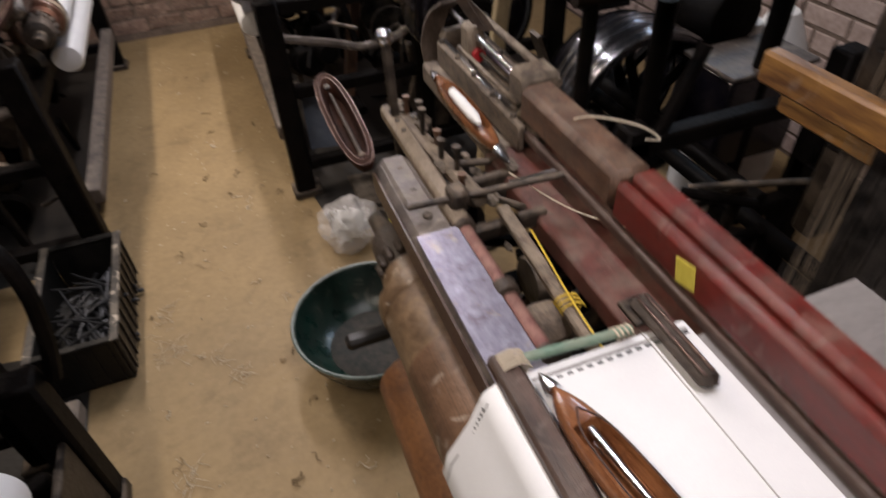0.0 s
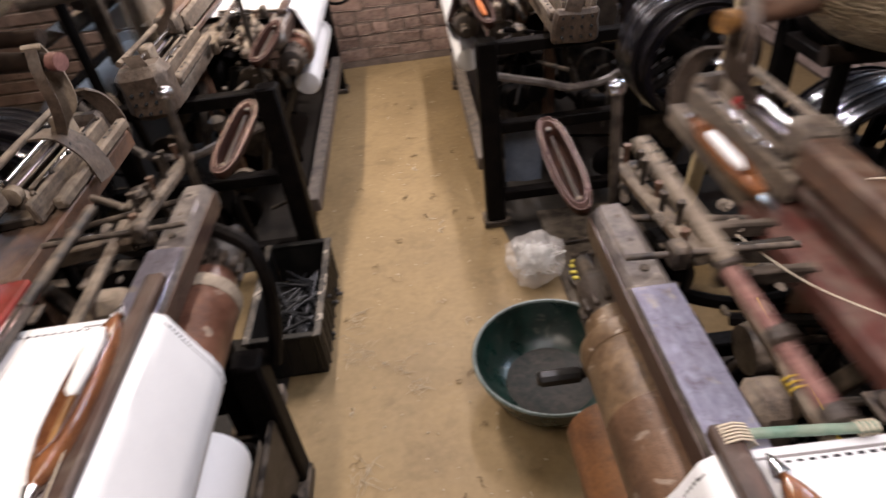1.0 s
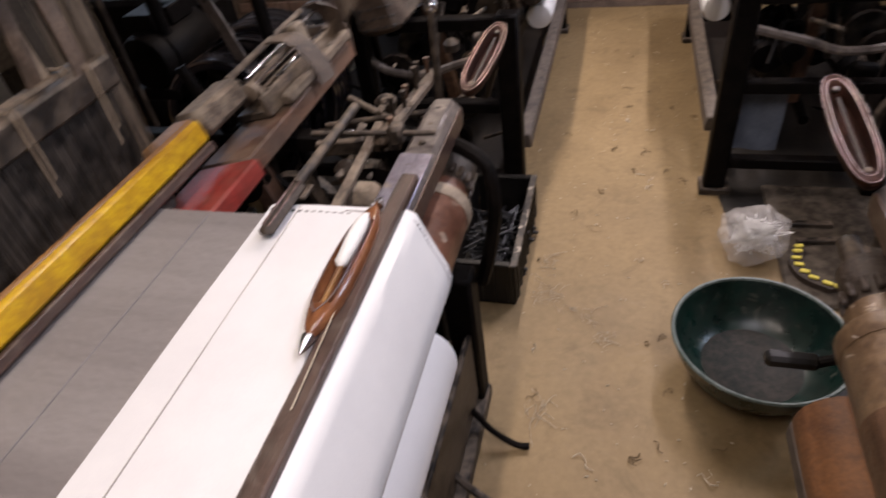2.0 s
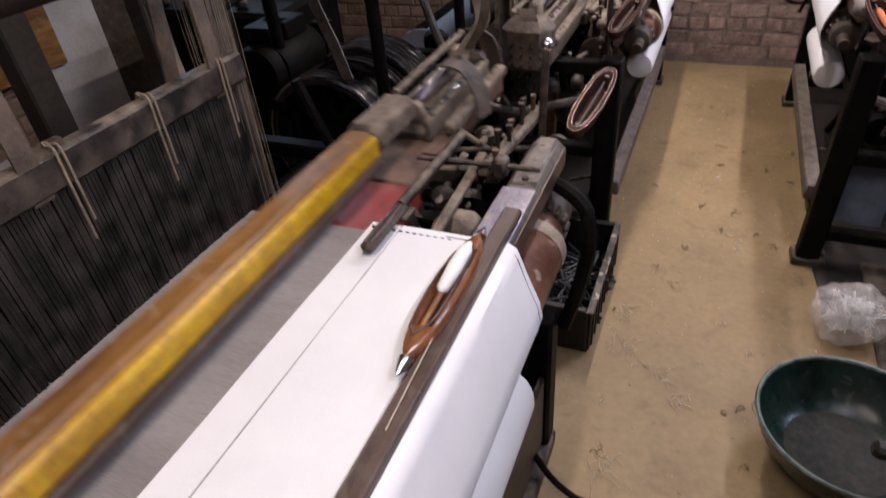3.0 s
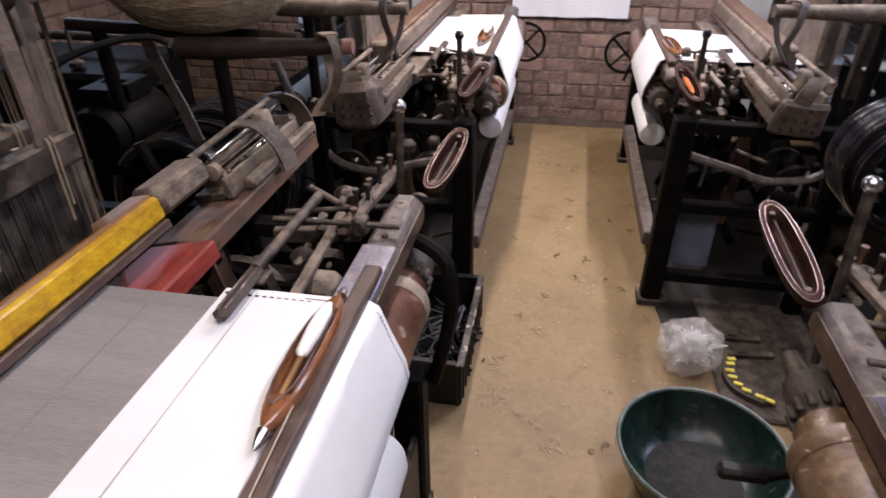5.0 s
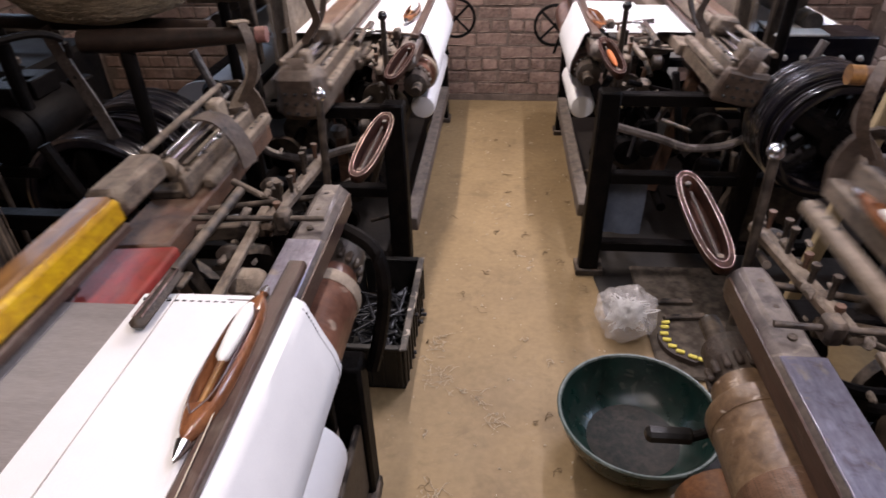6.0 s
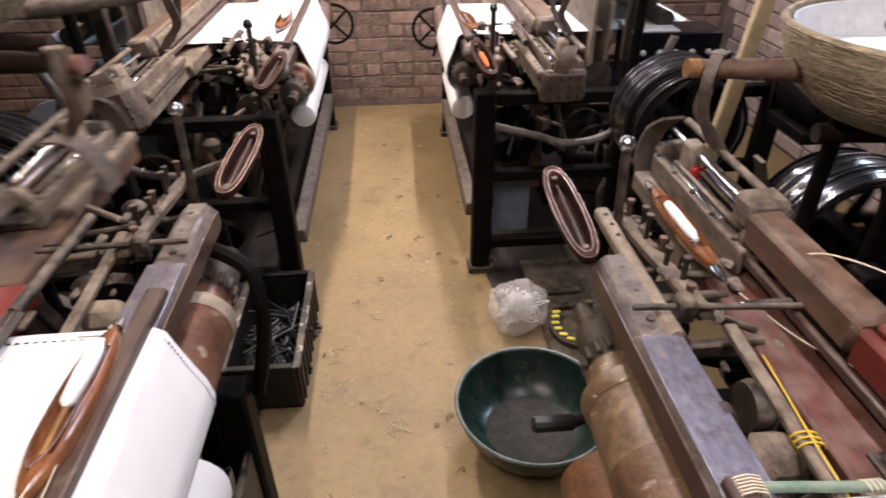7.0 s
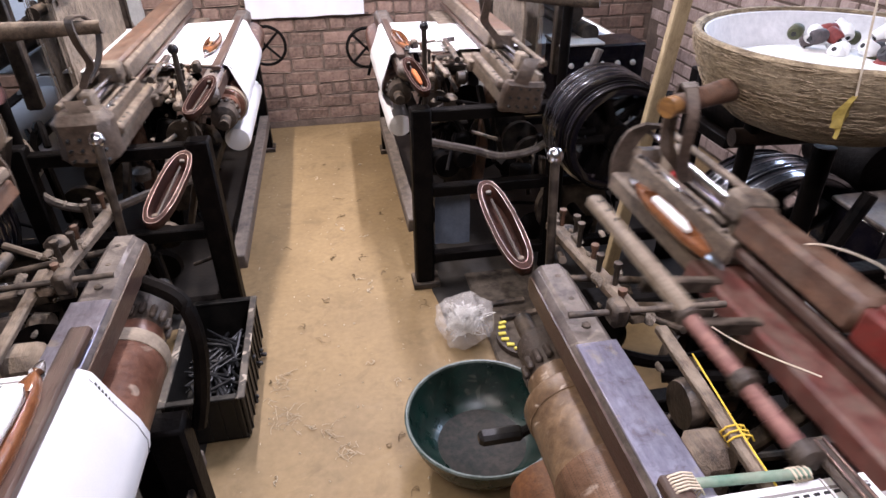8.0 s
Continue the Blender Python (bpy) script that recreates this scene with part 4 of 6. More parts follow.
    if near == "B":
        lp("switch_box", B(1.10, 1.40, -0.38, -0.18, 0.50, 0.80, bev=0.008), BLACK_GLOSS, lab="black switch box")
        lp("box_lid", B(1.09, 1.41, -0.39, -0.17, 0.801, 0.816, bev=0.004), CAST_GREY, lab="dusty grey box lid")
    # fluff caught on the arms and castings
    for k in range(26):
        s = rnd.uniform(0.004, 0.012)
        u, v, z = ((rnd.uniform(-0.20, 0.22), rnd.uniform(0.115, 0.15), 0.955), (rnd.uniform(-0.05, 0.2), rnd.uniform(0.0, 0.3), rnd.uniform(0.90, 0.95)), (rnd.uniform(-0.3, 0.3), rnd.uniform(0.12, 0.32), rnd.uniform(0.78, 0.93)))[k % 3]
        bm = bmesh.new()
        bmesh.ops.create_icosphere(bm, subdivisions=2, radius=1)
        for w in bm.verts:
            d = w.co.normalized()
            q = 1 + 0.45 * noise.noise(d * 1.3 + Vector((k, u * 9, 0))) + 0.25 * noise.noise(d * 3.1 + Vector((0, k, 0)))
            w.co = Vector((v, u, z)) + Vector((d.x * s * q, d.y * s * q * 1.8, d.z * s * q * 0.8))
        lp("fluff", bm, FLUFF)
    # picking shaft, stick and strap
    lp("picking_shaft", R((0.66, -0.27, 0.10), (0.66, -0.27, 1.26), 0.021), IRON)
    stick = lp("picking_stick", tube(bmesh.new(), [(0.12, 0, 0.0), (0.0, 0, 0.0), (-0.12, 0, 0.005), (-0.30, -0.01, 0.01), (-0.375, -0.012, 0.012)], [0.032, 0.034, 0.030, 0.023, 0.021], 12), {"A": SOOTY_WOOD, "B": WOOD_BROWN}.get(near, WOOD_PALE), lab="wooden picking stick")
    lp("stick_tip", R((-0.372, -0.012, 0.012), (-0.40, -0.013, 0.013), 0.022), {"A": PINK, "B": OCHRE}.get(near, WOOD_PALE), stick, "bare wood end")
    lp("strap", strip(bmesh.new(), [(-0.34, 0.0, 0.045), (-0.31, -0.03, 0.04), (-0.32, -0.045, -0.03), (-0.335, -0.03, -0.10), (-0.30, -0.01, -0.15), (-0.275, 0.0, -0.19)], (0.040, 0.020, 0) if near == "A" else (0.030, 0.016, 0), 0.006), LEATHER_PALE if near == "A" else LEATHER, stick, "looped leather picking strap")
    lp("strap", strip(bmesh.new(), [(-0.34, 0.0, 0.045), (-0.365, 0.03, 0.0), (-0.35, 0.02, -0.09), (-0.30, 0.0, -0.17)], (0.022, 0.014, 0), 0.005), LEATHER, stick)
    stick.location = (sx * 0.66, sy * -0.27, 1.235)
    # healds behind the reed
    shafts = []
    for k in range(2):
        v = 0.60 + 0.07 * k
        if near == "B":
            hs = lp("heald_shaft", B(v - 0.016, v + 0.016, g - 0.26, ce - 0.07, 1.18 - 0.13 * k, 1.235 - 0.13 * k, bev=0.006), OCHRE, lab="orange-brown wooden heald shaft")
        else:
            if near == "A":
                hs = lp("heald_shaft", B(v - 0.017, v + 0.017, g - 0.06, ce - 0.07, 1.196, 1.258, bev=0.007), IRON_DUSTY, lab="dust-caked wooden heald shaft")
                for i in range(6):
                    u = g + 0.01 + 0.19 * i + rnd.uniform(-0.04, 0.04)
                    for j in range(2):
                        lp("cord_tie", tube(bmesh.new(), curve([(v - 0.0195, u + 0.012 * j, 1.13 - 0.03 * j), (v - 0.0205, u + 0.012 * j, 1.20), (v - 0.019, u + 0.010 * j, 1.261), (v, u + 0.008 * j, 1.2625), (v + 0.020, u, 1.258), (v + 0.0205, u, 1.19)]), 0.0022, 6), LEATHER_PALE, hs, "knotted cord tie")
            knots = [(v + rnd.uniform(-0.004, 0.004), g - 0.06 + (ce - g - 0.01) * i / 14, 1.235 + rnd.uniform(-0.004, 0.004)) for i in range(15)]
            if near != "A":
                hs = lp("heald_shaft", tube(bmesh.new(), knots, [0.024 + rnd.uniform(-0.003, 0.006) for _ in knots], 12), IRON_DUSTY, lab="dust-caked wooden heald shaft")
        lp("lower_bar", B(v - 0.010, v + 0.010, g - 0.06, ce - 0.07, 0.66, 0.69), WOOD_DARK, hs)
        bm = bmesh.new()
        n = int((ce + 0.03 - g) / 0.0075) - 12
        for i in range(n):
            u = g - 0.03 + i * 0.0075 + rnd.uniform(-0.0015, 0.0015)
            box(bm, v - 0.004, v + 0.004, u, u + 0.0060, 0.69, 1.215, 0)
        if near in "AB":
            for i in range(150):
                u, z = rnd.uniform(g - 0.03, ce - 0.1), rnd.uniform(0.70, 1.05)
                rod(bm, (v - 0.0065, u, z), (v - 0.0065, u + rnd.uniform(-0.004, 0.004), z + rnd.uniform(0.05, 0.16)), 0.0011, 4)
        tagged(lp("heald_curtain", bm, HEALD if near in "AB" else HEALD_PALE, hs, "curtain of dusty heald wires", False), kind="stuff")
        bm = bmesh.new()
        for i in range(16):
            u = g - 0.075 + i * 0.0042
            rod(bm, (v + rnd.uniform(-0.012, 0.012), u + rnd.uniform(-0.004, 0.004), 0.80), (v + rnd.uniform(-0.012, 0.012), u, 1.42), 0.0007, 4)
        tagged(lp("cord_hank", bm, LEATHER_PALE, hs, "hank of pale cords", False), kind="stuff")
        shafts.append(hs)
    hz = 0.10 if near == "A" else 0.0
    lp("heald_roller", R((0.63, g - 0.04 if near == "A" else g - 0.2, 1.40 + hz), (0.63, L + 0.02, 1.40 + hz), 0.036, 16), SOOTY_WOOD, lab="heald roller across the top")
    lp("top_beam", B(0.79, 0.86, 0.06, L + 0.04, 1.435, 1.50, bev=0.008) if near == "A" else B(0.72, 0.80, g - 0.25, L + 0.04, 1.36, 1.45, bev=0.008), WOOD_PALE if near == "A" else WOOD_BROWN, lab="wooden top beam")
    lp("round_bar", R((0.80, g - 0.15, 1.12), (0.80, L, 1.10), 0.034, 14), IRON_DUSTY)
    lp("round_bar", R((0.90, g - 0.1, 1.02), (0.90, L, 1.0), 0.04, 14), IRON_DUSTY)
    for u in (g - 0.18, L - 0.02):
        lp("arch_post", B(0.70, 0.76, u, u + 0.05, 0.86, 1.40 + hz, bev=0.008), IRON_DUSTY, lab="upright of the heald arch")
    for k in range(3):
        u = g + 0.02 + k * 0.42
        if u < L - 0.2:
            lp("heald_strap", strip(bmesh.new(), [(0.59, u, 1.22), (0.585, u, 1.33), (0.595, u, 1.42 + hz), (0.63, u, 1.440 + hz), (0.67, u, 1.42 + hz), (0.67, u + 0.03, 1.30), (0.675, u + 0.05, 1.16)], (0, 0.035, 0), 0.005), LEATHER, lab="worn leather heald strap")
    lp("hook", tube(bmesh.new(), curve([(0.76, g - 0.18, 1.30), (0.70, g - 0.26, 1.34), (0.60, g - 0.33, 1.36), (0.56, g - 0.37, 1.34), (0.56, g - 0.38, 1.30)]), 0.008, 7), IRON)
    # driving wheels at the free end
    for k, (u, r, w, mt) in enumerate((((-0.46), 0.27 * wheel[2], 0.035, RIM), (-0.55, 0.27 * wheel[2], 0.035, RIM), (-0.64, 0.25 * wheel[2], 0.03, BLACK_GLOSS))):
        mt = mt if near == "B" else BLACK_GLOSS
        wh = lp("flywheel", lathe(bmesh.new(), [(r - 0.03, -w), (r - 0.008, -w), (r, -w + 0.006), (r + 0.004, 0), (r, w - 0.006), (r - 0.008, w), (r - 0.03, w), (r - 0.025, 0)], (0, 0, 0), "y", 48, True), mt, lab="large driving wheel with a worn shiny rim" if k < 2 else "black driving wheel")
        wh.location = (sx * wheel[0], sy * u, wheel[1])
        for e in (-w, 0.0, w):
            lp("rim_edge", lathe(bmesh.new(), [(r - 0.004, e - 0.003), (r + 0.006, e - 0.002), (r + 0.006, e + 0.002), (r - 0.004, e + 0.003)], (0, 0, 0), "y", 48, True), BRIGHT if k < 2 else IRON, wh, "bright worn rim edge")
        lp("hub", lathe(bmesh.new(), [(0.022, -0.05), (0.055, -0.045), (0.055, 0.045), (0.022, 0.05)], (0, 0, 0), "y", 18), IRON, wh)
        for j in range(5):
            a = j * 2 * math.pi / 5
            lp("spoke", box(bmesh.new(), 0.045, r - 0.02, -0.012, 0.012, -0.022, 0.022, 0.004) if j == 0 else rod(bmesh.new(), (0.045 * math.cos(a), 0, 0.045 * math.sin(a)), ((r - 0.022) * math.cos(a), 0, (r - 0.022) * math.sin(a)), 0.018, 8), IRON, wh)
        MOVERS.append((wh, "wheel", sy, phase, wh.location.copy()))
    lp("wheel_axle", R((wheel[0], -0.74, wheel[1]), (wheel[0], 0.1, wheel[1]), 0.024), IRON)
    lp("motor", lathe(bmesh.new(), [(0.04, -0.15), (0.095, -0.145), (0.105, -0.12), (0.105, 0.10), (0.095, 0.125), (0.04, 0.13)], (1.30, -0.55, 0.86), "y", 24), IRON, lab="black electric motor")
    lp("motor_base", B(1.20, 1.40, -0.68, -0.42, 0.72, 0.765), IRON)
    lp("motor_box", B(1.24, 1.36, -0.62, -0.48, 0.955, 1.02), IRON)
    lp("belt_guard", strip(bmesh.new(), [(0.60, -0.44, 0.94), (0.66, -0.44, 0.80), (0.74, -0.44, 0.66)], (0, 0.05, 0.0), 0.012), IRON_DUSTY)
    # small dirty clutter of the mechanism between beam and sley
    for k in range(10):
        u, v, z = rnd.uniform(-0.30, 0.30), rnd.uniform(0.12, 0.30), rnd.uniform(0.62, 0.90)
        if k % 2:
            lp("link_rod", R((v, u, z), (v + rnd.uniform(-0.05, 0.12), u + rnd.uniform(-0.15, 0.18), z + rnd.uniform(-0.06, 0.08)), rnd.uniform(0.006, 0.012), 8), IRON_DUSTY)
        else:
            lp("casting", lathe(bmesh.new(), [(0.01, -0.025), (0.03, -0.02), (0.034, 0.012), (0.022, 0.025), (0.01, 0.03)], (v, u, z), "xyz"[k % 3], 12), IRON_DUSTY if k % 4 else GREASE)
    # dark mechanism inside the frame
    for k in range(64):
        if k < 34:
            u, v, z = rnd.uniform(pu + 0.06, 0.25), rnd.uniform(0.14, 0.95), rnd.uniform(0.08, 0.82)
        else:
            u, v, z = rnd.uniform(0.2, L - 0.1), rnd.uniform(0.14, 0.55), rnd.uniform(0.08, 0.78)
        mt = IRON_DUSTY if k % 3 == 0 else IRON
        kind = k % 5
        if kind == 0:
            lp("lever", B(v - 0.014, v + 0.014, u - 0.02, u + 0.02, max(z - 0.22, 0.0), z + 0.10, bev=0.006, turn=(rnd.uniform(-25, 25), rnd.uniform(-25, 25), 0)), mt)
        elif kind == 1:
            lp("link_rod", R((v, u, z), (v + rnd.uniform(-0.25, 0.3), u + rnd.uniform(-0.1, 0.25), z + rnd.uniform(-0.1, 0.1)), rnd.uniform(0.007, 0.014), 8), mt)
        elif kind == 2:
            lp("gear", lathe(bmesh.new(), [(0.012, -0.015), (0.04 + 0.05 * rnd.random(), -0.014), (0.05 + 0.04 * rnd.random(), 0.014), (0.012, 0.016)], (v, u, z), "y", 20), mt)
        elif kind == 3:
            a = rnd.uniform(0, 6.28)
            lp("bent_arm", tube(bmesh.new(), curve([(v, u, z), (v + 0.10 * math.cos(a), u + 0.06, z + 0.08), (v + 0.20 * math.cos(a), u + 0.03, z + 0.02), (v + 0.25 * math.cos(a), u, z - 0.10)], 4), rnd.uniform(0.009, 0.016), 7), mt)
        else:
            lp("casting", B(v - 0.05, v + 0.05, u - 0.025, u + 0.025, z - 0.07, z + 0.07, bev=0.015, turn=(rnd.uniform(-20, 20), rnd.uniform(-20, 20), rnd.uniform(-30, 30))), IRON)
    lp("spring", tube(bmesh.new(), [(0.20 + 0.012 * math.cos(i * 0.9), 0.0 + 0.0022 * i, 0.70 + 0.012 * math.sin(i * 0.9)) for i in range(70)], 0.0022, 5), IRON_DUSTY, lab="coil spring")
    if near == "B":
        fly = lp("flying_shuttle", shuttle_body(0.178, 0.026, 0.019), SHUTTLE_WOOD, sley, "varnished brown shuttle thrown along the race")
        for e in (-1, 1):
            tip = [(0.0125, 0), (0.0105, 0.02), (0.006, 0.042), (0.0008, 0.055)]
            lp("tip", lathe(bmesh.new(), tip if e > 0 else [(r, -h) for r, h in tip[::-1]], (0, e * 0.172, 0), "y", 14), BRIGHT, fly, "pointed steel tip")
        lp("pirn", lathe(bmesh.new(), [(0.003, -0.09), (0.010, -0.08), (0.0125, -0.03), (0.0125, 0.05), (0.005, 0.08)], (0, 0, 0.010), "y", 14), PIRN_WHITE, fly, "pirn wound with white yarn")
        MOVERS.append((fly, "shuttle", 1, phase, Vector((sx * 0.283, sy * -0.10, 0.955))))
    MOVERS.append((sley, "sley " + near, sx, phase, sley.location.copy()))
    MOVERS.append((stick, "stick", sx * sy, phase, stick.location.copy()))
    MOVERS.append((shafts[0], "heald", 1, phase, shafts[0].location.copy()))
    MOVERS.append((shafts[1], "heald", -1, phase, shafts[1].location.copy()))
    return root


# beats of each sley against the cloth, in seconds
BEATS_A = [-0.39, 0.04, 0.47, 0.90, 1.33, 1.76, 2.19, 2.63, 3.06, 3.50, 3.91, 4.32, 4.73, 5.19, 5.65, 6.10, 6.51, 6.92, 7.33, 7.75, 8.17, 8.6]
BEATS_B = [-0.39, 0.04, 0.47, 0.90] + [0.90 + 0.4357 * k for k in range(1, 18)]
BEATS_C = [-0.35 + 0.42 * k for k in range(22)]
BEATS_D = [-0.20 + 0.425 * k for k in range(22)]

loom_a = make_loom("dusty black power loom with white cloth and a yellow sley cap", 0.055, 1.97, -1, -1, 2.3, 0.48, OCHRE, RED_BRIGHT, 0.076, "A", BEATS_A)
loom_b = make_loom("dusty black power loom with white cloth and a red sley", 0.908, 1.66, 1, -1, 2.0, 0.60, RED, RED_FADED, 0.086, "B", BEATS_B)
loom_c = make_loom("dusty power loom with white cloth beside the brick wall", 0.075, 3.15, -1, 1, 1.58, 0.28, WOOD_BROWN, WOOD_PALE, 0.076, "C", BEATS_C, WARP_WHITE, 1.19, (0.95, 0.66, 1.0))
loom_d = make_loom("oily black power loom with white cloth beside the brick wall", 0.822, 3.32, 1, 1, 1.22, 0.14, WOOD_BROWN, WOOD_PALE, 0.076, "D", BEATS_D, WARP_WHITE, 0.76, (0.76, 0.79, 0.82))

# ---- shuttles ----
SPARE = "spare reddish-brown shuttle resting on the end of the beam"
spare_shuttle(SPARE, pose(0.079, 2.175, 0.960, 6, 8, -4.5))
spare_shuttle(SPARE, pose(0.893, 1.815, 0.960, 6, -12, 0))
spare_shuttle("spare greenish-brown shuttle resting on the end of the beam", pose(0.046, 2.950, 0.960, 5, 8, -6))
spare_shuttle("spare shuttle with a bright orange pirn", pose(0.868, 3.07, 0.952, 6, -8, 4), ORANGE_YARN)
shuttle("shuttle", "varnished shuttle with white yarn lying on the cloth", pose(0.006, 1.295, 0.982, 0, -14, 0), PIRN_WHITE, False)
shuttle("shuttle", "brown shuttle lying on the white cloth", pose(0.988, 0.84, 0.982, 0, 10, 8), None)
shuttle("shuttle", "shuttle lying on the white cloth", pose(-0.005, 3.72, 0.982, 0, 0, -3), PIRN_WHITE, False)
shuttle("shuttle", "shuttle lying on the white cloth", pose(0.868, 3.60, 0.982, 0, 0, 4), None)

# ---- things on the floor ----
def crate(x0, x1, y0, y1, h):
    root = tagged(empty("crate", (x0 + x1) / 2, (y0 + y1) / 2), "grimy black plastic crate full of empty pirns", "crate")
    w, d, t = (x1 - x0) / 2, (y1 - y0) / 2, 0.012
    part("bottom", box(bmesh.new(), -w, w, -d, d, 0.0, 0.014), PLASTIC_BLACK, root)
    for s in (-1, 1):
        part("side", box(bmesh.new(), s * w - t / 2, s * w + t / 2, -d, d, 0.014, h), PLASTIC_BLACK, root)
        part("end", box(bmesh.new(), -w + t / 2, w - t / 2, s * d - t / 2, s * d + t / 2, 0.014, h), PLASTIC_BLACK, root)
        part("rim", box(bmesh.new(), s * w - 0.013, s * w + 0.013, -d - 0.013, d + 0.013, h, h + 0.012, 0.003), WORN_PLASTIC, root, "scuffed lint-covered rim")
        part("rim", box(bmesh.new(), -w + 0.013, w - 0.013, s * d - 0.013, s * d + 0.013, h, h + 0.012, 0.003), PLASTIC_BLACK, root)
        for k in range(9):
            y = -d + 0.03 + k * (2 * d - 0.06) / 8
            part("rib", box(bmesh.new(), s * (w + 0.006), s * (w + 0.012), y - 0.006, y + 0.006, 0.02, h, 0), PLASTIC_BLACK, root)
        for k in range(5):
            x = -w + 0.03 + k * (2 * w - 0.06) / 4
            part("rib", box(bmesh.new(), x - 0.006, x + 0.006, s * (d + 0.006), s * (d + 0.012), 0.02, h, 0), PLASTIC_BLACK, root)
    return root


crate(-0.125, 0.125, 2.17, 2.72, 0.195)
pirn_mesh = None
rnd = random.Random(5)
for k in range(90):
    if pirn_mesh is None:
        ob = part("pirn", lathe(bmesh.new(), [(0.007, -0.09), (0.009, -0.085), (0.0075, -0.07), (0.005, 0.03), (0.0035, 0.09)], (0, 0, 0), "y", 8), PIRN)
        pirn_mesh = ob.data
    else:
        ob = new("pirn", pirn_mesh)
    tagged(ob, "empty grey metal pirn lying in the crate", "pirn", "pirns in the crate")
    layer = k // 18
    ob.matrix_world = pose(rnd.uniform(-0.06, 0.07), rnd.uniform(2.28, 2.62), 0.025 + 0.022 * layer + rnd.uniform(0, 0.01), rnd.uniform(-10, 10), 0, rnd.uniform(0, 180))


def bowl(x, y):
    root = tagged(empty("bowl", x, y), "wide green enamel bowl standing on short feet", "bowl")
    part("body", lathe(bmesh.new(), [(0.10, 0.055), (0.15, 0.066), (0.195, 0.105), (0.226, 0.165), (0.237, 0.20), (0.243, 0.203), (0.246, 0.196), (0.232, 0.150), (0.20, 0.088), (0.155, 0.05), (0.10, 0.04)], (0, 0, 0), "z", 56, True), BOWL_GREEN, root, smooth=True)
    part("bottom", lathe(bmesh.new(), [(0.001, 0.058), (0.10, 0.057), (0.145, 0.066), (0.145, 0.060), (0.10, 0.042), (0.001, 0.04)], (0, 0, 0), "z", 48), BOWL_FLOOR, root, "scuffed grey bottom", True)
    part("rim", lathe(bmesh.new(), [(0.236, 0.200), (0.240, 0.206), (0.246, 0.207), (0.250, 0.202), (0.247, 0.197), (0.240, 0.197)], (0, 0, 0), "z", 56, True), BOWL_RIM, root, "worn pale rim", True)
    for k in range(3):
        a = 0.6 + k * 2.09
        part("foot", rod(bmesh.new(), (0.11 * math.cos(a), 0.11 * math.sin(a), 0), (0.11 * math.cos(a), 0.11 * math.sin(a), 0.05), 0.018, 10), IRON, root)


bowl(0.893, 1.945)


def plastic_bag(x, y):
    bm = bmesh.new()
    bmesh.ops.create_icosphere(bm, subdivisions=4, radius=1)
    for v in bm.verts:
        d = v.co.normalized()
        k = 1 + 0.28 * noise.noise(d * 1.7 + Vector((0.6, 0, 0))) + 0.14 * noise.noise(d * 5 + Vector((3, 1, 2))) + 0.07 * abs(noise.noise(d * 11))
        v.co = Vector((d.x * 0.112 * k, d.y * 0.104 * k, max(d.z * 0.112 * k + 0.094, 0.002)))
    ob = part("plastic_bag", bm, BAG, smooth=True)
    ob.location = (x, y, 0)
    tagged(ob, "crumpled clear plastic bag lying on the floor", "bag")
    bm = bmesh.new()
    r = random.Random(8)
    for k in range(64):
        p = [Vector((r.gauss(0, 0.036), r.gauss(0, 0.034), 0.035 + r.uniform(0, 0.13))) for _ in range(5)]
        tube(bm, curve(p, 4), 0.0017, 4)
    w = part("yarn_waste", bm, PIRN_WHITE, smooth=True)
    w.location = (x, y, 0)
    tagged(w, "tangle of white yarn waste inside the bag", "yarn", kind="stuff")


plastic_bag(0.965, 2.545)

slab_stone = tagged(part("stone_slab", box(bmesh.new(), 1.06, 1.50, 2.28, 3.00, 0, 0.018, 0.008), STONE), "rough grey stone slab on the floor", "slab")
shoe = tagged(empty("clutch_shoe", 1.16, 2.46, 0.018), "curved dark strip set with yellow plastic studs", "machine part")
part("band", strip(bmesh.new(), [(-0.03, 0.10, 0.012), (-0.05, 0.02, 0.012), (-0.02, -0.06, 0.012), (0.06, -0.11, 0.012)], (0.05, 0.02, 0), 0.022), GREASE, shoe)
for k in range(8):
    a = k / 7
    p = curve([(-0.03, 0.10, 0), (-0.05, 0.02, 0), (-0.02, -0.06, 0), (0.06, -0.11, 0)], 7)[min(int(a * 21), 21)]
    part("stud", box(bmesh.new(), p.x - 0.016, p.x + 0.016, p.y - 0.008, p.y + 0.008, 0.023, 0.034, 0.003, turn=(0, 0, 10 - 40 * a)), TAPE, shoe)
for x, y, a, l in ((1.22, 2.62, 8, 0.17), (1.20, 2.72, 3, 0.15), (1.33, 2.50, 70, 0.20)):
    ob = tagged(part("iron_bar", box(bmesh.new(), -l / 2, l / 2, -0.013, 0.013, 0, 0.02, 0.003), IRON_DUSTY), "short rusty iron bar on the slab", "iron bar")
    ob.matrix_world = pose(x, y, 0.018, 0, 0, a)

# handle over the bowl, rope-tied green rod and cords of the near loom
handle = tagged(part("hand_grip", box(bmesh.new(), 0.765, 0.865, 1.485, 1.518, 0.60, 0.632, 0.008), PLASTIC_BLACK), "black hand grip on the roller's ratchet arm", "handle")
part("grip_stem", rod(bmesh.new(), (0.86, 1.50, 0.616), (0.905, 1.50, 0.64), 0.011), IRON, handle)
rod_green = tagged(part("tied_rod", rod(bmesh.new(), (0.955, 1.078, 0.968), (1.118, 1.062, 0.972), 0.0075, 14), GREEN_PIPE, smooth=True), "green painted rod tied across the beam with cord", "rod")


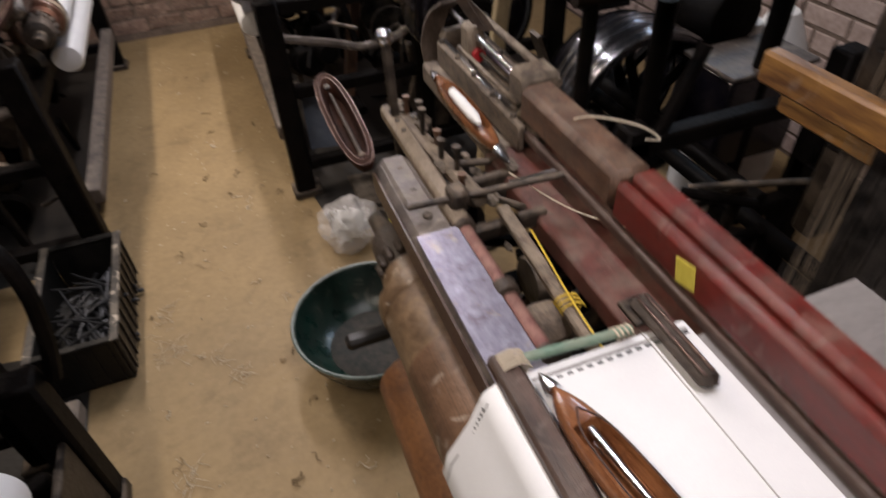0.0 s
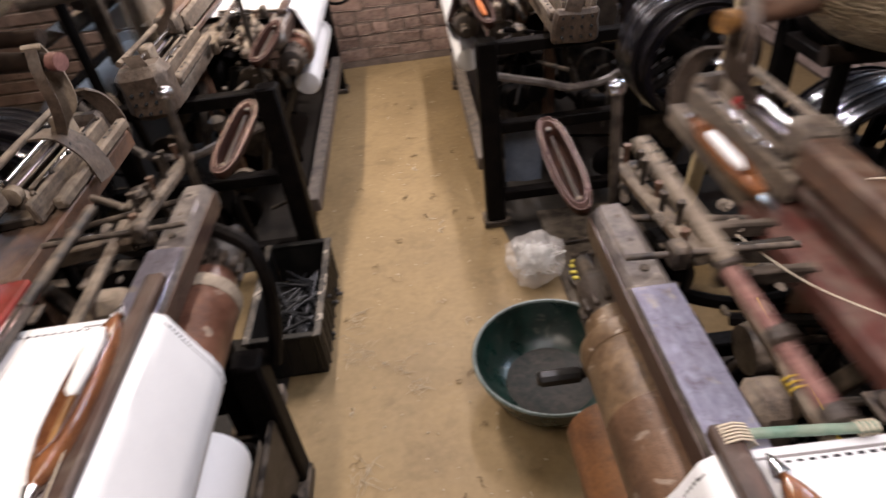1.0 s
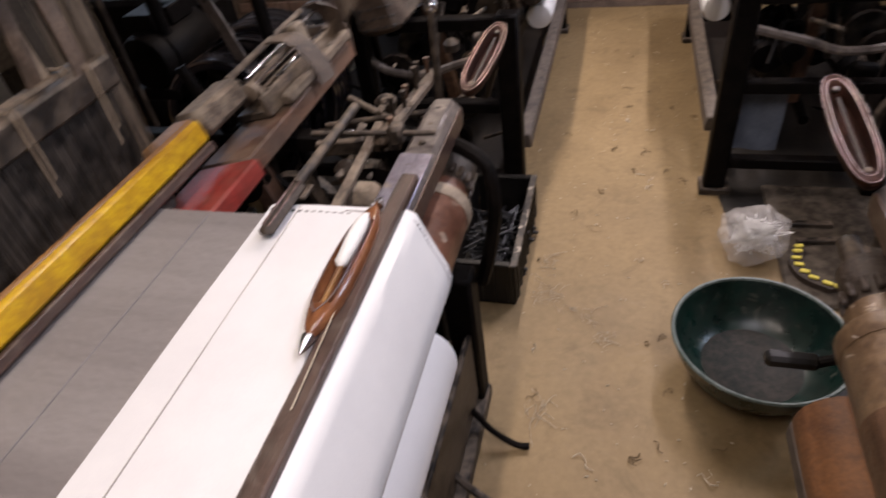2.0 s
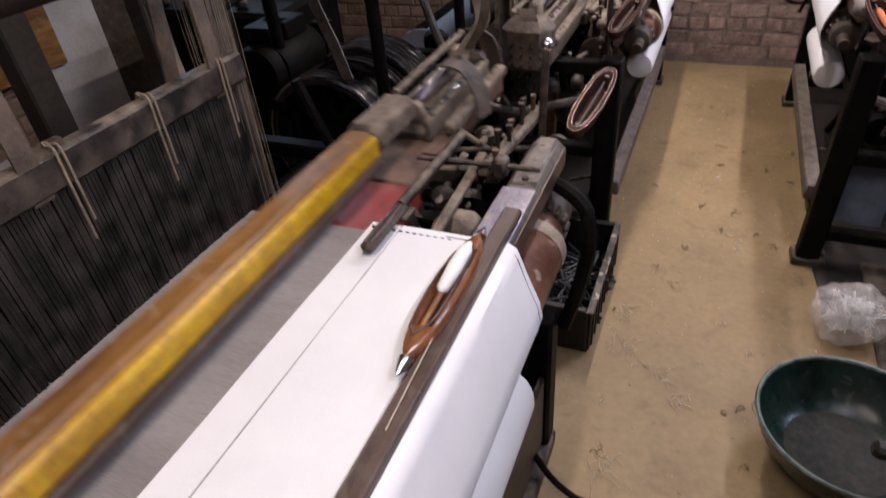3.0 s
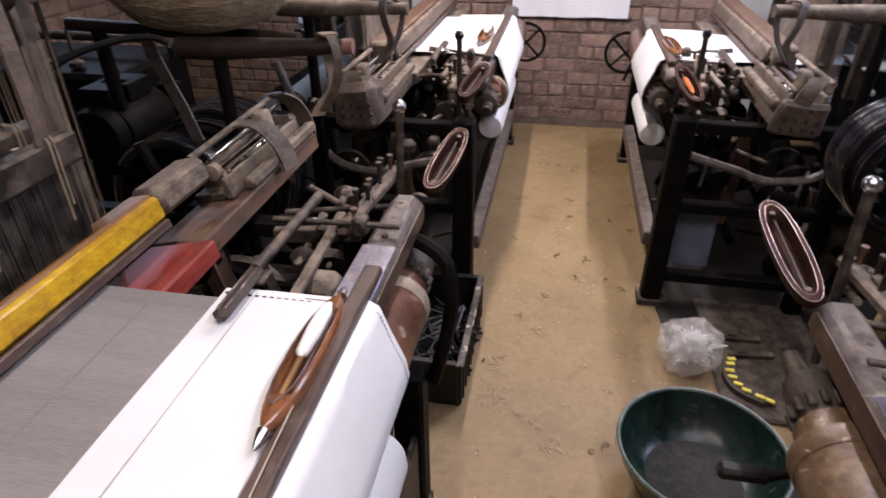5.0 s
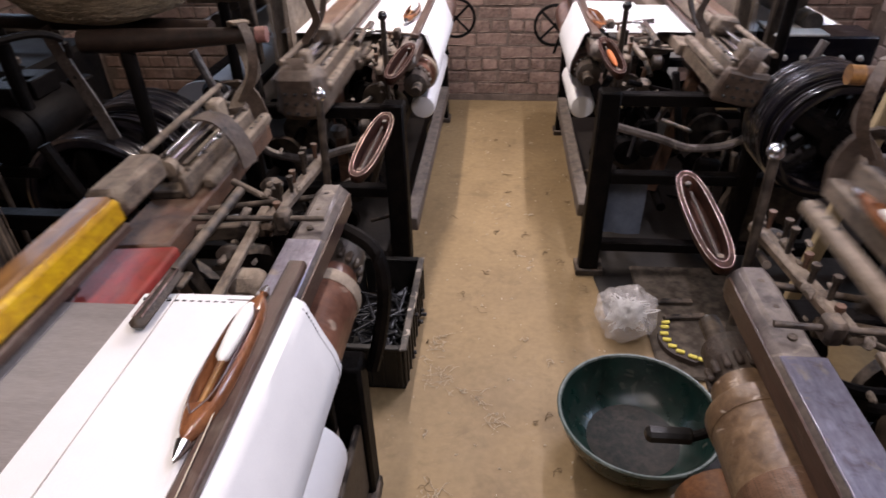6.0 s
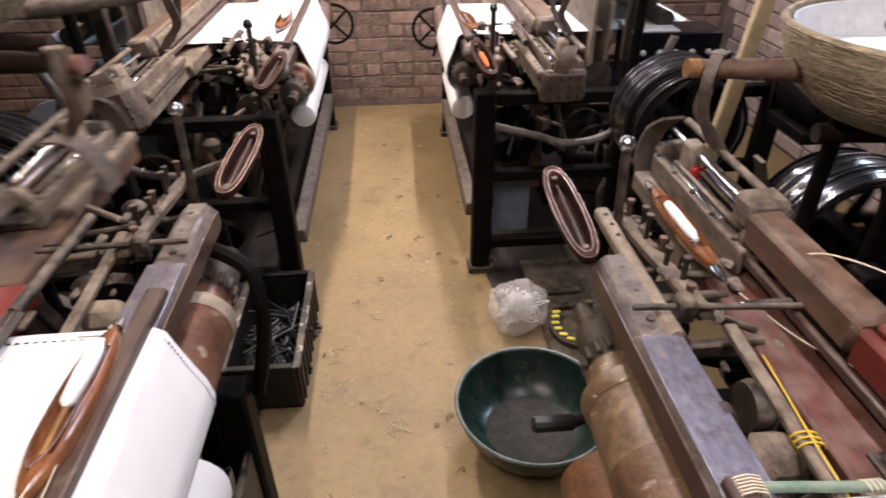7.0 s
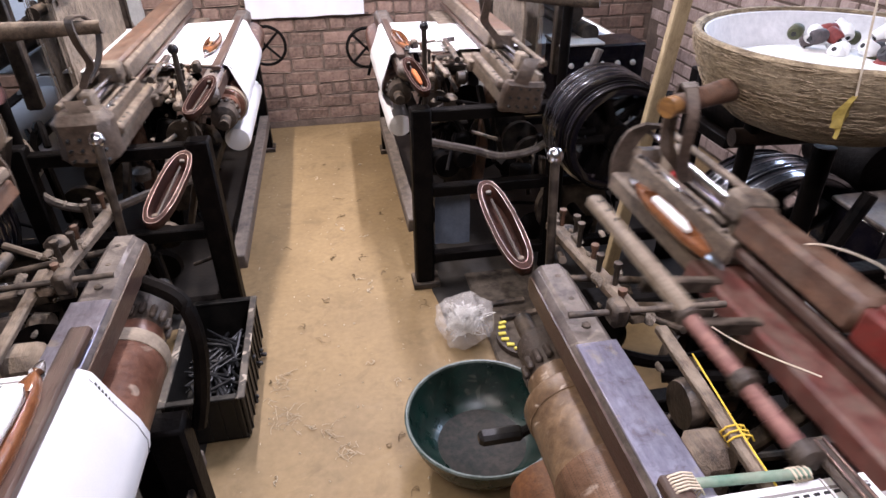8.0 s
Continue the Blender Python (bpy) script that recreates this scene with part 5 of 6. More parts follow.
def lashing(parent_name, label, x, y, z, mat, r=0.018, turns=7, axis="y"):
    bm = bmesh.new()
    pts = []
    for k in range(turns * 8 + 1):
        a = k * math.pi / 4
        s = (k / (turns * 8) - 0.5) * 0.03
        pts.append((x + r * math.cos(a), y + s, z + r * 0.75 * math.sin(a)) if axis == "y" else (x + s, y + r * math.cos(a), z + r * 0.75 * math.sin(a)))
    tube(bm, pts, 0.0018, 5)
    return tagged(part(parent_name, bm, mat, smooth=True), label, "cord")


lashing("cord_lashing", "pale cord lashed round the wooden bar", 0.939, 1.075, 0.968, CORD, 0.023, 6)
lashing("cord_lashing", "pale cord tied round the green rod's end", 1.105, 1.063, 0.971, CORD, 0.0105, 4, "x")
lashing("cord_lashing", "yellow string tied round the wooden slat", 1.078, 1.16, 0.945, YELLOW_CORD, 0.020, 3)


def thread(name, label, pts, r, mat):
    return tagged(part(name, tube(bmesh.new(), curve(pts, 8), r, 5), mat, smooth=True), label, "thread")


thread("thread", "slack pale thread hanging at the sley", [(1.13, 1.48, 0.97), (1.20, 1.36, 0.945), (1.26, 1.22, 0.975)], 0.0016, CORD)
thread("yellow_thread", "yellow thread along the wooden slat", [(1.10, 1.33, 0.955), (1.088, 1.24, 0.958), (1.078, 1.16, 0.960), (1.072, 1.06, 0.957)], 0.0016, YELLOW_CORD)
thread("thread", "loose white thread beside the shuttle", [(0.02, 1.36, 0.985), (0.028, 1.24, 0.99), (0.03, 1.12, 0.983), (0.035, 1.0, 0.982)], 0.0012, CORD)

# litter: lint and dry scraps
rnd = random.Random(11)
scrap = None
for k in range(46):
    if k < 4:
        x, y = ((0.552, 3.071), (0.387, 2.923), (0.69, 3.10), (0.60, 3.02))[k]
    else:
        x, y = rnd.uniform(0.12, 0.86), rnd.uniform(0.9, 4.6)
    bm = bmesh.new()
    n = rnd.randint(2, 4)
    for j in range(n):
        a, l = rnd.uniform(0, 6.28), rnd.uniform(0.008, 0.024)
        tube(bm, curve([(0, 0, 0.002), (l * math.cos(a), l * math.sin(a), 0.004 + rnd.uniform(0, 0.006)), (1.6 * l * math.cos(a + 0.6), 1.6 * l * math.sin(a + 0.6), 0.002)], 3), rnd.uniform(0.0008, 0.0022), 4)
    ob = part("scrap", bm, LEAF if k % 3 else LINT, smooth=False)
    ob.location = (x, y, 0.0)
    tagged(ob, "small dry scrap of lint on the floor", "litter", "scraps on the floor")
for x, y, s in ((0.245, 2.24, 1.0), (0.40, 2.14, 0.5), (0.27, 1.72, 0.8), (0.46, 2.05, 0.5), (0.22, 2.42, 0.6)):
    bm = bmesh.new()
    for j in range(int(30 * s)):
        p = Vector((rnd.gauss(0, 0.028 * s), rnd.gauss(0, 0.04 * s), 0.002))
        d = Vector((rnd.gauss(0, 0.018), rnd.gauss(0, 0.018), rnd.uniform(0, 0.004)))
        tube(bm, curve([p, p + d, p + d * 1.4 + Vector((0.008, -0.006, 0))], 3), 0.0009, 4)
    ob = part("lint_tuft", bm, LINT)
    ob.location = (x, y, 0)
    tagged(ob, "thin tuft of pale cotton lint on the floor", "lint", kind="stuff")

bm = bmesh.new()
rnd = random.Random(77)
for k in range(320):
    x, y, s = rnd.uniform(0.06, 0.90), rnd.uniform(0.7, 5.0), rnd.uniform(0.0012, 0.0045)
    a = rnd.uniform(0, 3.14)
    d = Vector((math.cos(a), math.sin(a), 0))
    e = Vector((-d.y, d.x, 0))
    p = Vector((x, y, 0.0012))
    q = [p + d * s * 1.8, p + e * s * 0.8, p - d * s * 1.8, p - e * s * 0.8]
    lo = [bm.verts.new(v) for v in q]
    top = bm.verts.new(p + Vector((0, 0, s * 0.8)))
    for i in range(4):
        bm.faces.new((lo[i], lo[(i + 1) % 4], top))
    bm.faces.new(lo[::-1])
tagged(part("floor_lint", bm, LINT), "scattered flecks of lint on the floor", "lint", kind="stuff")

# ---- baskets over the looms ----
def basket(x, y, z, r, h, label, full):
    root = tagged(empty("basket", x, y, z), label, "basket")
    bm = bmesh.new()
    prof = [(r * 0.30, 0), (r * 0.62, h * 0.12), (r * 0.86, h * 0.42), (r * 0.97, h * 0.8), (r, h), (r - 0.018, h), (r * 0.93, h * 0.8), (r * 0.81, h * 0.44), (r * 0.58, h * 0.17), (r * 0.28, h * 0.07)]
    lathe(bm, prof, (0, 0, 0), "z", 64, True)
    for v in bm.verts:
        k = 0.006 * noise.noise(v.co * 14) + 0.003 * math.sin(v.co.z * 260)
        d = Vector((v.co.x, v.co.y, 0)).normalized()
        v.co += d * k
    part("wall", bm, BASKET, root, "rough plaited wall", True)
    bm = bmesh.new()
    rs = random.Random(int(x * 100))
    for k in range(2300):
        a, w, f = rs.uniform(0, 6.283), rs.uniform(0.03, 0.20), rs.uniform(0.14, 0.99)
        pts = []
        for j in range(5):
            ff = min(max(f + (j - 2) * rs.uniform(-0.009, 0.009), 0.10), 0.99)
            rad = (r * (0.62 + 0.24 * (ff - 0.12) / 0.30) if ff < 0.42 else r * (0.86 + 0.11 * (ff - 0.42) / 0.38) if ff < 0.8 else r * (0.97 + 0.03 * (ff - 0.8) / 0.2)) + rs.uniform(0.001, 0.007)
            aa = a + w * j / 4
            pts.append((rad * math.cos(aa), rad * math.sin(aa), ff * h))
        tube(bm, pts, rs.uniform(0.0003, 0.0008), 4)
    tagged(part("straw_wrap", bm, STRAW, root, "loose straw plaited round the wall"), kind="stuff")
    part("bottom", lathe(bmesh.new(), [(0.001, 0.002), (r * 0.31, 0.002), (r * 0.31, h * 0.075), (0.001, h * 0.075)], (0, 0, 0), "z", 40), BASKET, root)
    part("lining", lathe(bmesh.new(), [(r * 0.25, h * 0.085), (r * 0.56, h * 0.19), (r * 0.79, h * 0.46), (r * 0.91, h * 0.8), (r - 0.024, h * 0.99), (r - 0.028, h * 0.98), (r * 0.90, h * 0.8), (r * 0.78, h * 0.47), (r * 0.55, h * 0.20), (r * 0.24, h * 0.095)], (0, 0, 0), "z", 48, True), BASKET_IN, root, "whitewashed inside", True)
    part("rim", lathe(bmesh.new(), [(r - 0.018, h - 0.006), (r - 0.012, h + 0.005), (r - 0.002, h + 0.006), (r + 0.003, h - 0.002), (r - 0.004, h - 0.006)], (0, 0, 0), "z", 64, True), BASKET, root, "thick rolled rim", True)
    return root


basket(1.72, 1.90, 1.115, 0.33, 0.22, "round plastered wicker basket holding yarn bobbins", True)
rnd = random.Random(21)
cone = None
for k in range(38):
    a, q = rnd.uniform(-0.9, 2.2), 0.20 * math.sqrt(rnd.random())
    mt = (PIRN_WHITE, PIRN_WHITE, BOBBIN_DARK, PIRN_WHITE, BOBBIN_RED, PIRN_WHITE, BOBBIN_GREEN)[k % 7]
    ob = part("bobbin", lathe(bmesh.new(), [(0.005, -0.021), (0.014, -0.021), (0.0175, -0.016), (0.0185, 0.0), (0.0175, 0.014), (0.013, 0.019), (0.005, 0.019)], (0, 0, 0), "y", 16), mt, smooth=True)
    for s in (-0.0225, 0.0195):
        part("bore", rod(bmesh.new(), (0, s, 0), (0, s + 0.002, 0), 0.006, 10), INK, ob)
    ob.matrix_world = pose(1.78 + q * math.cos(a), 1.87 + q * math.sin(a), 1.288 + 0.020 * (k % 2) - 0.12 * (0.14 - q), rnd.uniform(-40, 40), 0, rnd.uniform(0, 360))
    tagged(ob, "white yarn bobbin in the basket" if mt is PIRN_WHITE else "dark yarn bobbin in the basket", "bobbin", "bobbins in the basket")
white_yarn = tagged(part("yarn_waste_pad", lathe(bmesh.new(), [(0.001, 0.162), (0.10, 0.160), (0.20, 0.150), (0.278, 0.135), (0.272, 0.11), (0.10, 0.05), (0.001, 0.05)], (1.72, 1.90, 1.115), "z", 40), PIRN_WHITE, smooth=True), "heap of white yarn lining the basket", "yarn")
leaf = bmesh.new()
rows = []
for k in range(9):
    t = k / 8
    w = 0.030 * math.sin(math.pi * min(t * 1.15 + 0.06, 1)) * (1 + 0.25 * math.sin(k * 4.1)) + 0.001
    c = Vector((1.535 - 0.022 * t, 1.62 + 0.006 * math.sin(5 * t), 1.293 - 0.085 * t))
    d = Vector((0.85, 0.2, 0.35)).normalized()
    rows.append([leaf.verts.new(c + s * w * d + Vector((0, f, 0))) for s, f in ((-1, 0.006), (0, -0.004), (1, 0.006), (0, -0.0015))])
skin(leaf, rows)
tagged(part("dry_leaf", leaf, DRY_LEAF, smooth=True), "dry yellow leaf hanging on a thread beside the basket", "leaf")
thread("white_thread", "white cord hanging from above past the basket", [(1.30, 1.62, 2.9), (1.43, 1.62, 2.0), (1.535, 1.62, 1.293 - 0.005)], 0.0022, CORD)

basket(-0.72, 2.42, 1.256, 0.32, 0.26, "plastered wicker basket on the loom's arch", True)


def stand(x, y, z, label, mat, pts, r):
    ob = tagged(part("support_bar", tube(bmesh.new(), pts, r, 10), mat, smooth=True), label, "bar")
    return ob


# bars that carry the baskets, leaning poles
stand(0, 0, 0, "sooty round bar carrying the basket", SOOTY_WOOD, [(1.52, 1.935, 1.085), (2.15, 1.86, 1.088)], 0.024)
stand(0, 0, 0, "iron post carrying the basket bar", IRON, [(2.13, 1.862, 0.0), (2.13, 1.862, 1.06)], 0.03)
stand(0, 0, 0, "iron post carrying the basket bar", IRON, [(1.78, 1.905, 0.0), (1.78, 1.905, 1.05)], 0.028)
stand(0, 0, 0, "dark wooden bar under the basket", SOOTY_WOOD, [(-1.30, 2.50, 1.232), (-0.42, 2.40, 1.232)], 0.022)
stand(0, 0, 0, "iron post under the basket bar", IRON, [(-1.18, 2.486, 0), (-1.18, 2.486, 1.22)], 0.025)
stand(0, 0, 0, "rusty bent wire hoop beside the basket", RUST, curve([(-1.08, 2.15, 1.45), (-0.90, 2.15, 1.425), (-0.70, 2.15, 1.395), (-0.66, 2.16, 1.42), (-0.69, 2.18, 1.47), (-0.74, 2.25, 1.47)]), 0.010)
stand(0, 0, 0, "thin iron rod holding the wire hoop", IRON_DUSTY, [(-1.08, 2.15, 0.0), (-1.08, 2.15, 1.455)], 0.008)
bm = strip(bmesh.new(), [(-0.975, 2.432, 1.225), (-0.935, 2.430, 1.10), (-0.89, 2.428, 0.98), (-0.855, 2.426, 0.86)], (0.048, -0.01, 0.02), 0.006)
hanger = tagged(part("perforated_strap", bm, CAST_GREY), "grey perforated iron strap hanging from the bar", "strap")
for k in range(3):
    part("hole", lathe(bmesh.new(), [(0.001, -0.005), (0.006, -0.005), (0.006, 0.005), (0.001, 0.005)], (-0.923 + 0.034 * k, 2.4295, 1.07 - 0.09 * k), "y", 10), INK, hanger)
pole = tagged(part("leaning_pole", box(bmesh.new(), -0.027, 0.027, -0.014, 0.014, 0, 1.9, 0.004), BATTEN), "yellowed wooden batten leaning against the machine", "pole")
pole.matrix_world = pose(1.46, 2.42, 0.0, 0, 6.7, 8)

# ---- on the walls and behind the looms ----
def hung_sheet(x0, x1, z0, z1, y):
    bm = bmesh.new()
    nx, nz = 40, 40
    grid = []
    for layer in (0, 1):
        rows = []
        for j in range(nz + 1):
            row = []
            for i in range(nx + 1):
                x, z = x0 + (x1 - x0) * i / nx, z0 + (z1 - z0) * j / nz
                d = 0.016 * noise.noise(Vector((x * 6, z * 2.2, 1))) + 0.010 * noise.noise(Vector((x * 15, z * 8, 4))) * (0.35 + 0.65 * (1 - j / nz))
                zz = z + (0.014 * noise.noise(Vector((x * 4, 0, 8))) + 0.004 * noise.noise(Vector((x * 17, 0, 3)))) * (1 - j / nz)
                row.append(bm.verts.new((x, y - 0.02 + d + 0.003 * layer, zz)))
            rows.append(row)
        grid.append(rows)
    for rows in grid:
        for a, b in zip(rows, rows[1:]):
            for i in range(nx):
                bm.faces.new((a[i], a[i + 1], b[i + 1], b[i]))
    return bm


sheet_ob = tagged(empty("hanging_sheet", 0, 0), "white cloth sheet hung on the brick wall", "sheet")
part("sheet", hung_sheet(0.0, 0.80, 0.80, 1.95, YF - 0.02), SHEET, sheet_ob, smooth=True)
part("batten", rod(bmesh.new(), (-0.01, YF - 0.022, 0.795), (0.83, YF - 0.022, 0.80), 0.008), WOOD_DARK, sheet_ob, "thin dark bottom batten", True)
for x, z in ((0.02, 0.97), (0.86, 1.05), (1.02, 1.10)):
    thread("wall_cord", "thin cord hanging down the brick wall", [(x + 0.12, YF - 0.03, 2.2), (x + 0.06, YF - 0.03, 1.5), (x, YF - 0.03, z - 0.12)], 0.003, CORD)

board = tagged(empty("white_board", -1.25, YF - 0.03, 0.70), "white board with three black holes behind the loom", "board")
# white panel; its bright blue tint is daylight in the colour
part("panel", box(bmesh.new(), -0.37, 0.38, -0.012, 0.012, 0, 0.37, 0.003), DAYLIT_SHEET, board)
for k in range(3):
    part("hole", lathe(bmesh.new(), [(0.001, -0.016), (0.026, -0.016), (0.026, -0.0125), (0.001, -0.0125)], (-0.05 + 0.065 * k, 0, 0.25 + 0.022 * k), "y", 16), INK, board, "round black hole")


def draped(name, label, x, y, z, w, d, mat, seed, tilt=0):
    bm = bmesh.new()
    bmesh.ops.create_grid(bm, x_segments=24, y_segments=24, size=0.5)
    for v in bm.verts:
        v.co = Vector((v.co.x * w, v.co.y * d, 0.03 * noise.noise(Vector((v.co.x * 4 + seed, v.co.y * 4, 0))) - 0.35 * max(abs(v.co.x) - 0.42, 0)))
    low = bmesh.ops.extrude_face_region(bm, geom=list(bm.faces))["geom"]
    for v in low:
        if isinstance(v, bmesh.types.BMVert):
            v.co.z -= 0.006
    ob = part(name, bm, mat, smooth=True)
    ob.matrix_world = pose(x, y, z, 0, tilt, 0)
    return tagged(ob, label, "sheet")


# both sheets carry the blue daylight in their colour
blue_panel = tagged(part("plastic_sheet", hung_sheet(-1.42, -1.05, 0.0, 0.74, YF - 0.06), DAYLIT_SHEET, smooth=True), "plastic sheet against the wall, coloured with blue daylight", "sheet")
draped("plastic_sheet", "plastic sheet over the warp, coloured with blue daylight", 1.74, 3.92, 0.90, 0.34, 0.5, DAYLIT_SHEET, 6, -22)
tagged(part("cloth_rag", hung_sheet(0.935, 1.10, 0.14, 0.45, 3.10), BLUE_DARK, smooth=True), "blue-grey cloth hanging inside the loom frame", "cloth")

cabinet = tagged(empty("control_box", 1.76, 3.38, 0), "black metal control box on legs", "control box")
part("case", box(bmesh.new(), -0.21, 0.21, -0.10, 0.10, 0.68, 0.985, 0.008), BLACK_GLOSS, cabinet)
part("lid", box(bmesh.new(), -0.215, 0.0, -0.11, 0.11, 0.986, 0.999, 0.004), PLASTER, cabinet, "dusty white lid")
for sx_ in (-0.17, 0.17):
    for sy_ in (-0.08, 0.08):
        part("leg", rod(bmesh.new(), (sx_, sy_, 0), (sx_, sy_, 0.68), 0.015, 8), IRON, cabinet)
for k in range(5):
    part("knob", lathe(bmesh.new(), [(0.001, -0.012), (0.011, -0.010), (0.013, 0.0), (0.001, 0.001)], (-0.15 + 0.075 * k, -0.101, 0.90), "y", 12), PLASTER, cabinet)

# added black bulk that keeps the background behind the left wheels dark
machine = tagged(empty("winding_machine", -1.75, 3.0), "black machine-like box added to darken the background by the side wall", "machine")
part("case", box(bmesh.new(), -0.38, 0.38, -0.26, 0.26, 0.10, 0.98, 0.02), IRON, machine)
for x in (-0.34, 0.34):
    for y in (-0.22, 0.22):
        part("leg", box(bmesh.new(), x - 0.03, x + 0.03, y - 0.03, y + 0.03, 0, 0.10, 0.004), IRON, machine)
for k in range(5):
    part("spindle", lathe(bmesh.new(), [(0.012, 0), (0.03, 0.01), (0.03, 0.03), (0.010, 0.04), (0.008, 0.16), (0.003, 0.17)], (-0.30 + 0.15 * k, -0.18, 0.98), "z", 12), IRON_DUSTY, machine)
part("top_rail", rod(bmesh.new(), (-0.38, 0.05, 1.06), (0.38, 0.05, 1.06), 0.02), IRON_DUSTY, machine)
for x in (-0.33, 0.33):
    part("rail_post", rod(bmesh.new(), (x, 0.05, 0.98), (x, 0.05, 1.06), 0.014), IRON, machine)
part("pulley", lathe(bmesh.new(), [(0.02, -0.03), (0.16, -0.03), (0.165, 0), (0.16, 0.03), (0.02, 0.03)], (0.18, -0.30, 0.62), "y", 30), BLACK_GLOSS, machine)
frame_dark = tagged(empty("timber_frame", -1.75, 1.2), "dark timber frame standing behind the loom", "frame")
for y, z in ((0.0, 1.62), (0.62, 1.70), (1.18, 1.58)):
    part("upright", box(bmesh.new(), -0.045, 0.045, y, y + 0.11, 0.0, z, 0.008), SOOT, frame_dark)
for z in (0.40, 1.45):
    part("cross_beam", box(bmesh.new(), -0.085, -0.047, -0.15, 1.45, z, z + 0.10, 0.008), WOOD_DARK, frame_dark)
panel = tagged(part("wooden_panel", box(bmesh.new(), -2.625, -2.60, 2.22, 2.62, 0.74, 1.22, 0.006), OCHRE), "orange-brown wooden panel fixed on the wall", "panel")
for x, y, s in ((2.40, 2.22, 1.0), (2.66, 2.30, 0.95)):
    bm = lathe(bmesh.new(), [(0.02, 0.0), (0.12, 0.0), (0.135, 0.10), (0.13, 0.45), (0.11, 0.66), (0.06, 0.76), (0.05, 0.78)], (0, 0, 0), "z", 28)
    for v in bm.verts:
        d = 0.02 * noise.noise(v.co * 6 + Vector((x, 0, 0)))
        v.co.x += d
        v.co.y += d
        v.co.z *= s
    ob = tagged(part("yarn_sack", bm, PIRN_WHITE, smooth=True), "tied white sack of yarn standing on the floor", "sack")
    ob.location = (x, y, 0.0)

# ---- bricks ----
rnd = random.Random(3)
BL, BH, BD = 0.222, 0.080, 0.011


def brick_mesh(w, k):
    bm = bmesh.new()
    box(bm, -w / 2, w / 2, -BD, 0.0, 0, BH, 0.010)
    for v in bm.verts:
        v.co += Vector((noise.noise(v.co * 23 + Vector((k, 0, 0))), noise.noise(v.co * 23 + Vector((0, k, 5))) * 0.8, noise.noise(v.co * 23 + Vector((9, 0, k))))) * 0.011
    me = bpy.data.meshes.new("brick")
    bm.to_mesh(me)
    bm.free()
    me.materials.append(BRICK)
    return me


LONG = [brick_mesh(BL, k) for k in range(6)]
HEAD = [brick_mesh(0.107, k + 10) for k in range(6)]
COURSE = 0.0925
count = 0
rest = []
for c in range(17):
    z = 0.052 + c * COURSE
    heads = c % 3 == 2
    x = XL + 0.02 + (0.06 if c % 2 else 0.0)
    while x < XR - 0.05:
        w = 0.119 if (heads or rnd.random() < 0.16) else 0.234
        near = -1.15 < x < 2.0
        if near and count < 300:
            ob = new("brick", rnd.choice(HEAD if w < 0.2 else LONG))
            ob.parent = wall_far
            ob.location = (x + w / 2, YF + rnd.uniform(-0.004, 0.006), z + rnd.uniform(-0.003, 0.003))
            ob.rotation_euler = (0, rnd.uniform(-0.012, 0.012), rnd.uniform(-0.02, 0.02))
            count += 1
        else:
            rest.append((x + w / 2, z, w - 0.012))
        x += w
bm = bmesh.new()
verts, faces = [], []


def plain_brick(out_v, out_f, cx, cz, w, frame_of, jut):
    i = len(out_v)
    for dz, dd in ((0, 0.0), (0, 1.0), (1, 1.0), (1, 0.0)):
        for s in (-0.5, 0.5):
            k = 0.006 if dd else 0.0
            out_v.append(frame_of(cx + s * (w - 2 * k), jut * dd - 0.001, cz + dz * BH + (k if dd and not dz else -k if dd else 0)))
    out_f.extend(((i, i + 1, i + 3, i + 2), (i + 2, i + 3, i + 5, i + 4), (i + 4, i + 5, i + 7, i + 6), (i, i + 2, i + 4, i + 6), (i + 1, i + 7, i + 5, i + 3)))


def brick_field(parent, frame_of, cells, seed, mat):
    r = random.Random(seed)
    out_v, out_f = [], []
    for cx, cz, w in cells:
        plain_brick(out_v, out_f, cx, cz, w, frame_of, BD + r.uniform(-0.006, 0.004))
    me = bpy.data.meshes.new("brick_courses")
    me.from_pydata(out_v, [], out_f)
    me.materials.append(mat)
    ob = new("brick_courses", me)
    ob.parent = parent
    tagged(ob, kind="stuff")


def island_brick(source):
    m = source.copy()
    m.name = source.name + "_courses"
    n, ln = m.node_tree.nodes, m.node_tree.links
    oi = next(k for k in n if k.type == "OBJECT_INFO")
    ge = n.new("ShaderNodeNewGeometry")
    for lk in list(ln):
        if lk.from_node == oi:
            to = lk.to_socket
            ln.remove(lk)
            ln.new(ge.outputs["Random Per Island"], to)
    n.remove(oi)
    return m


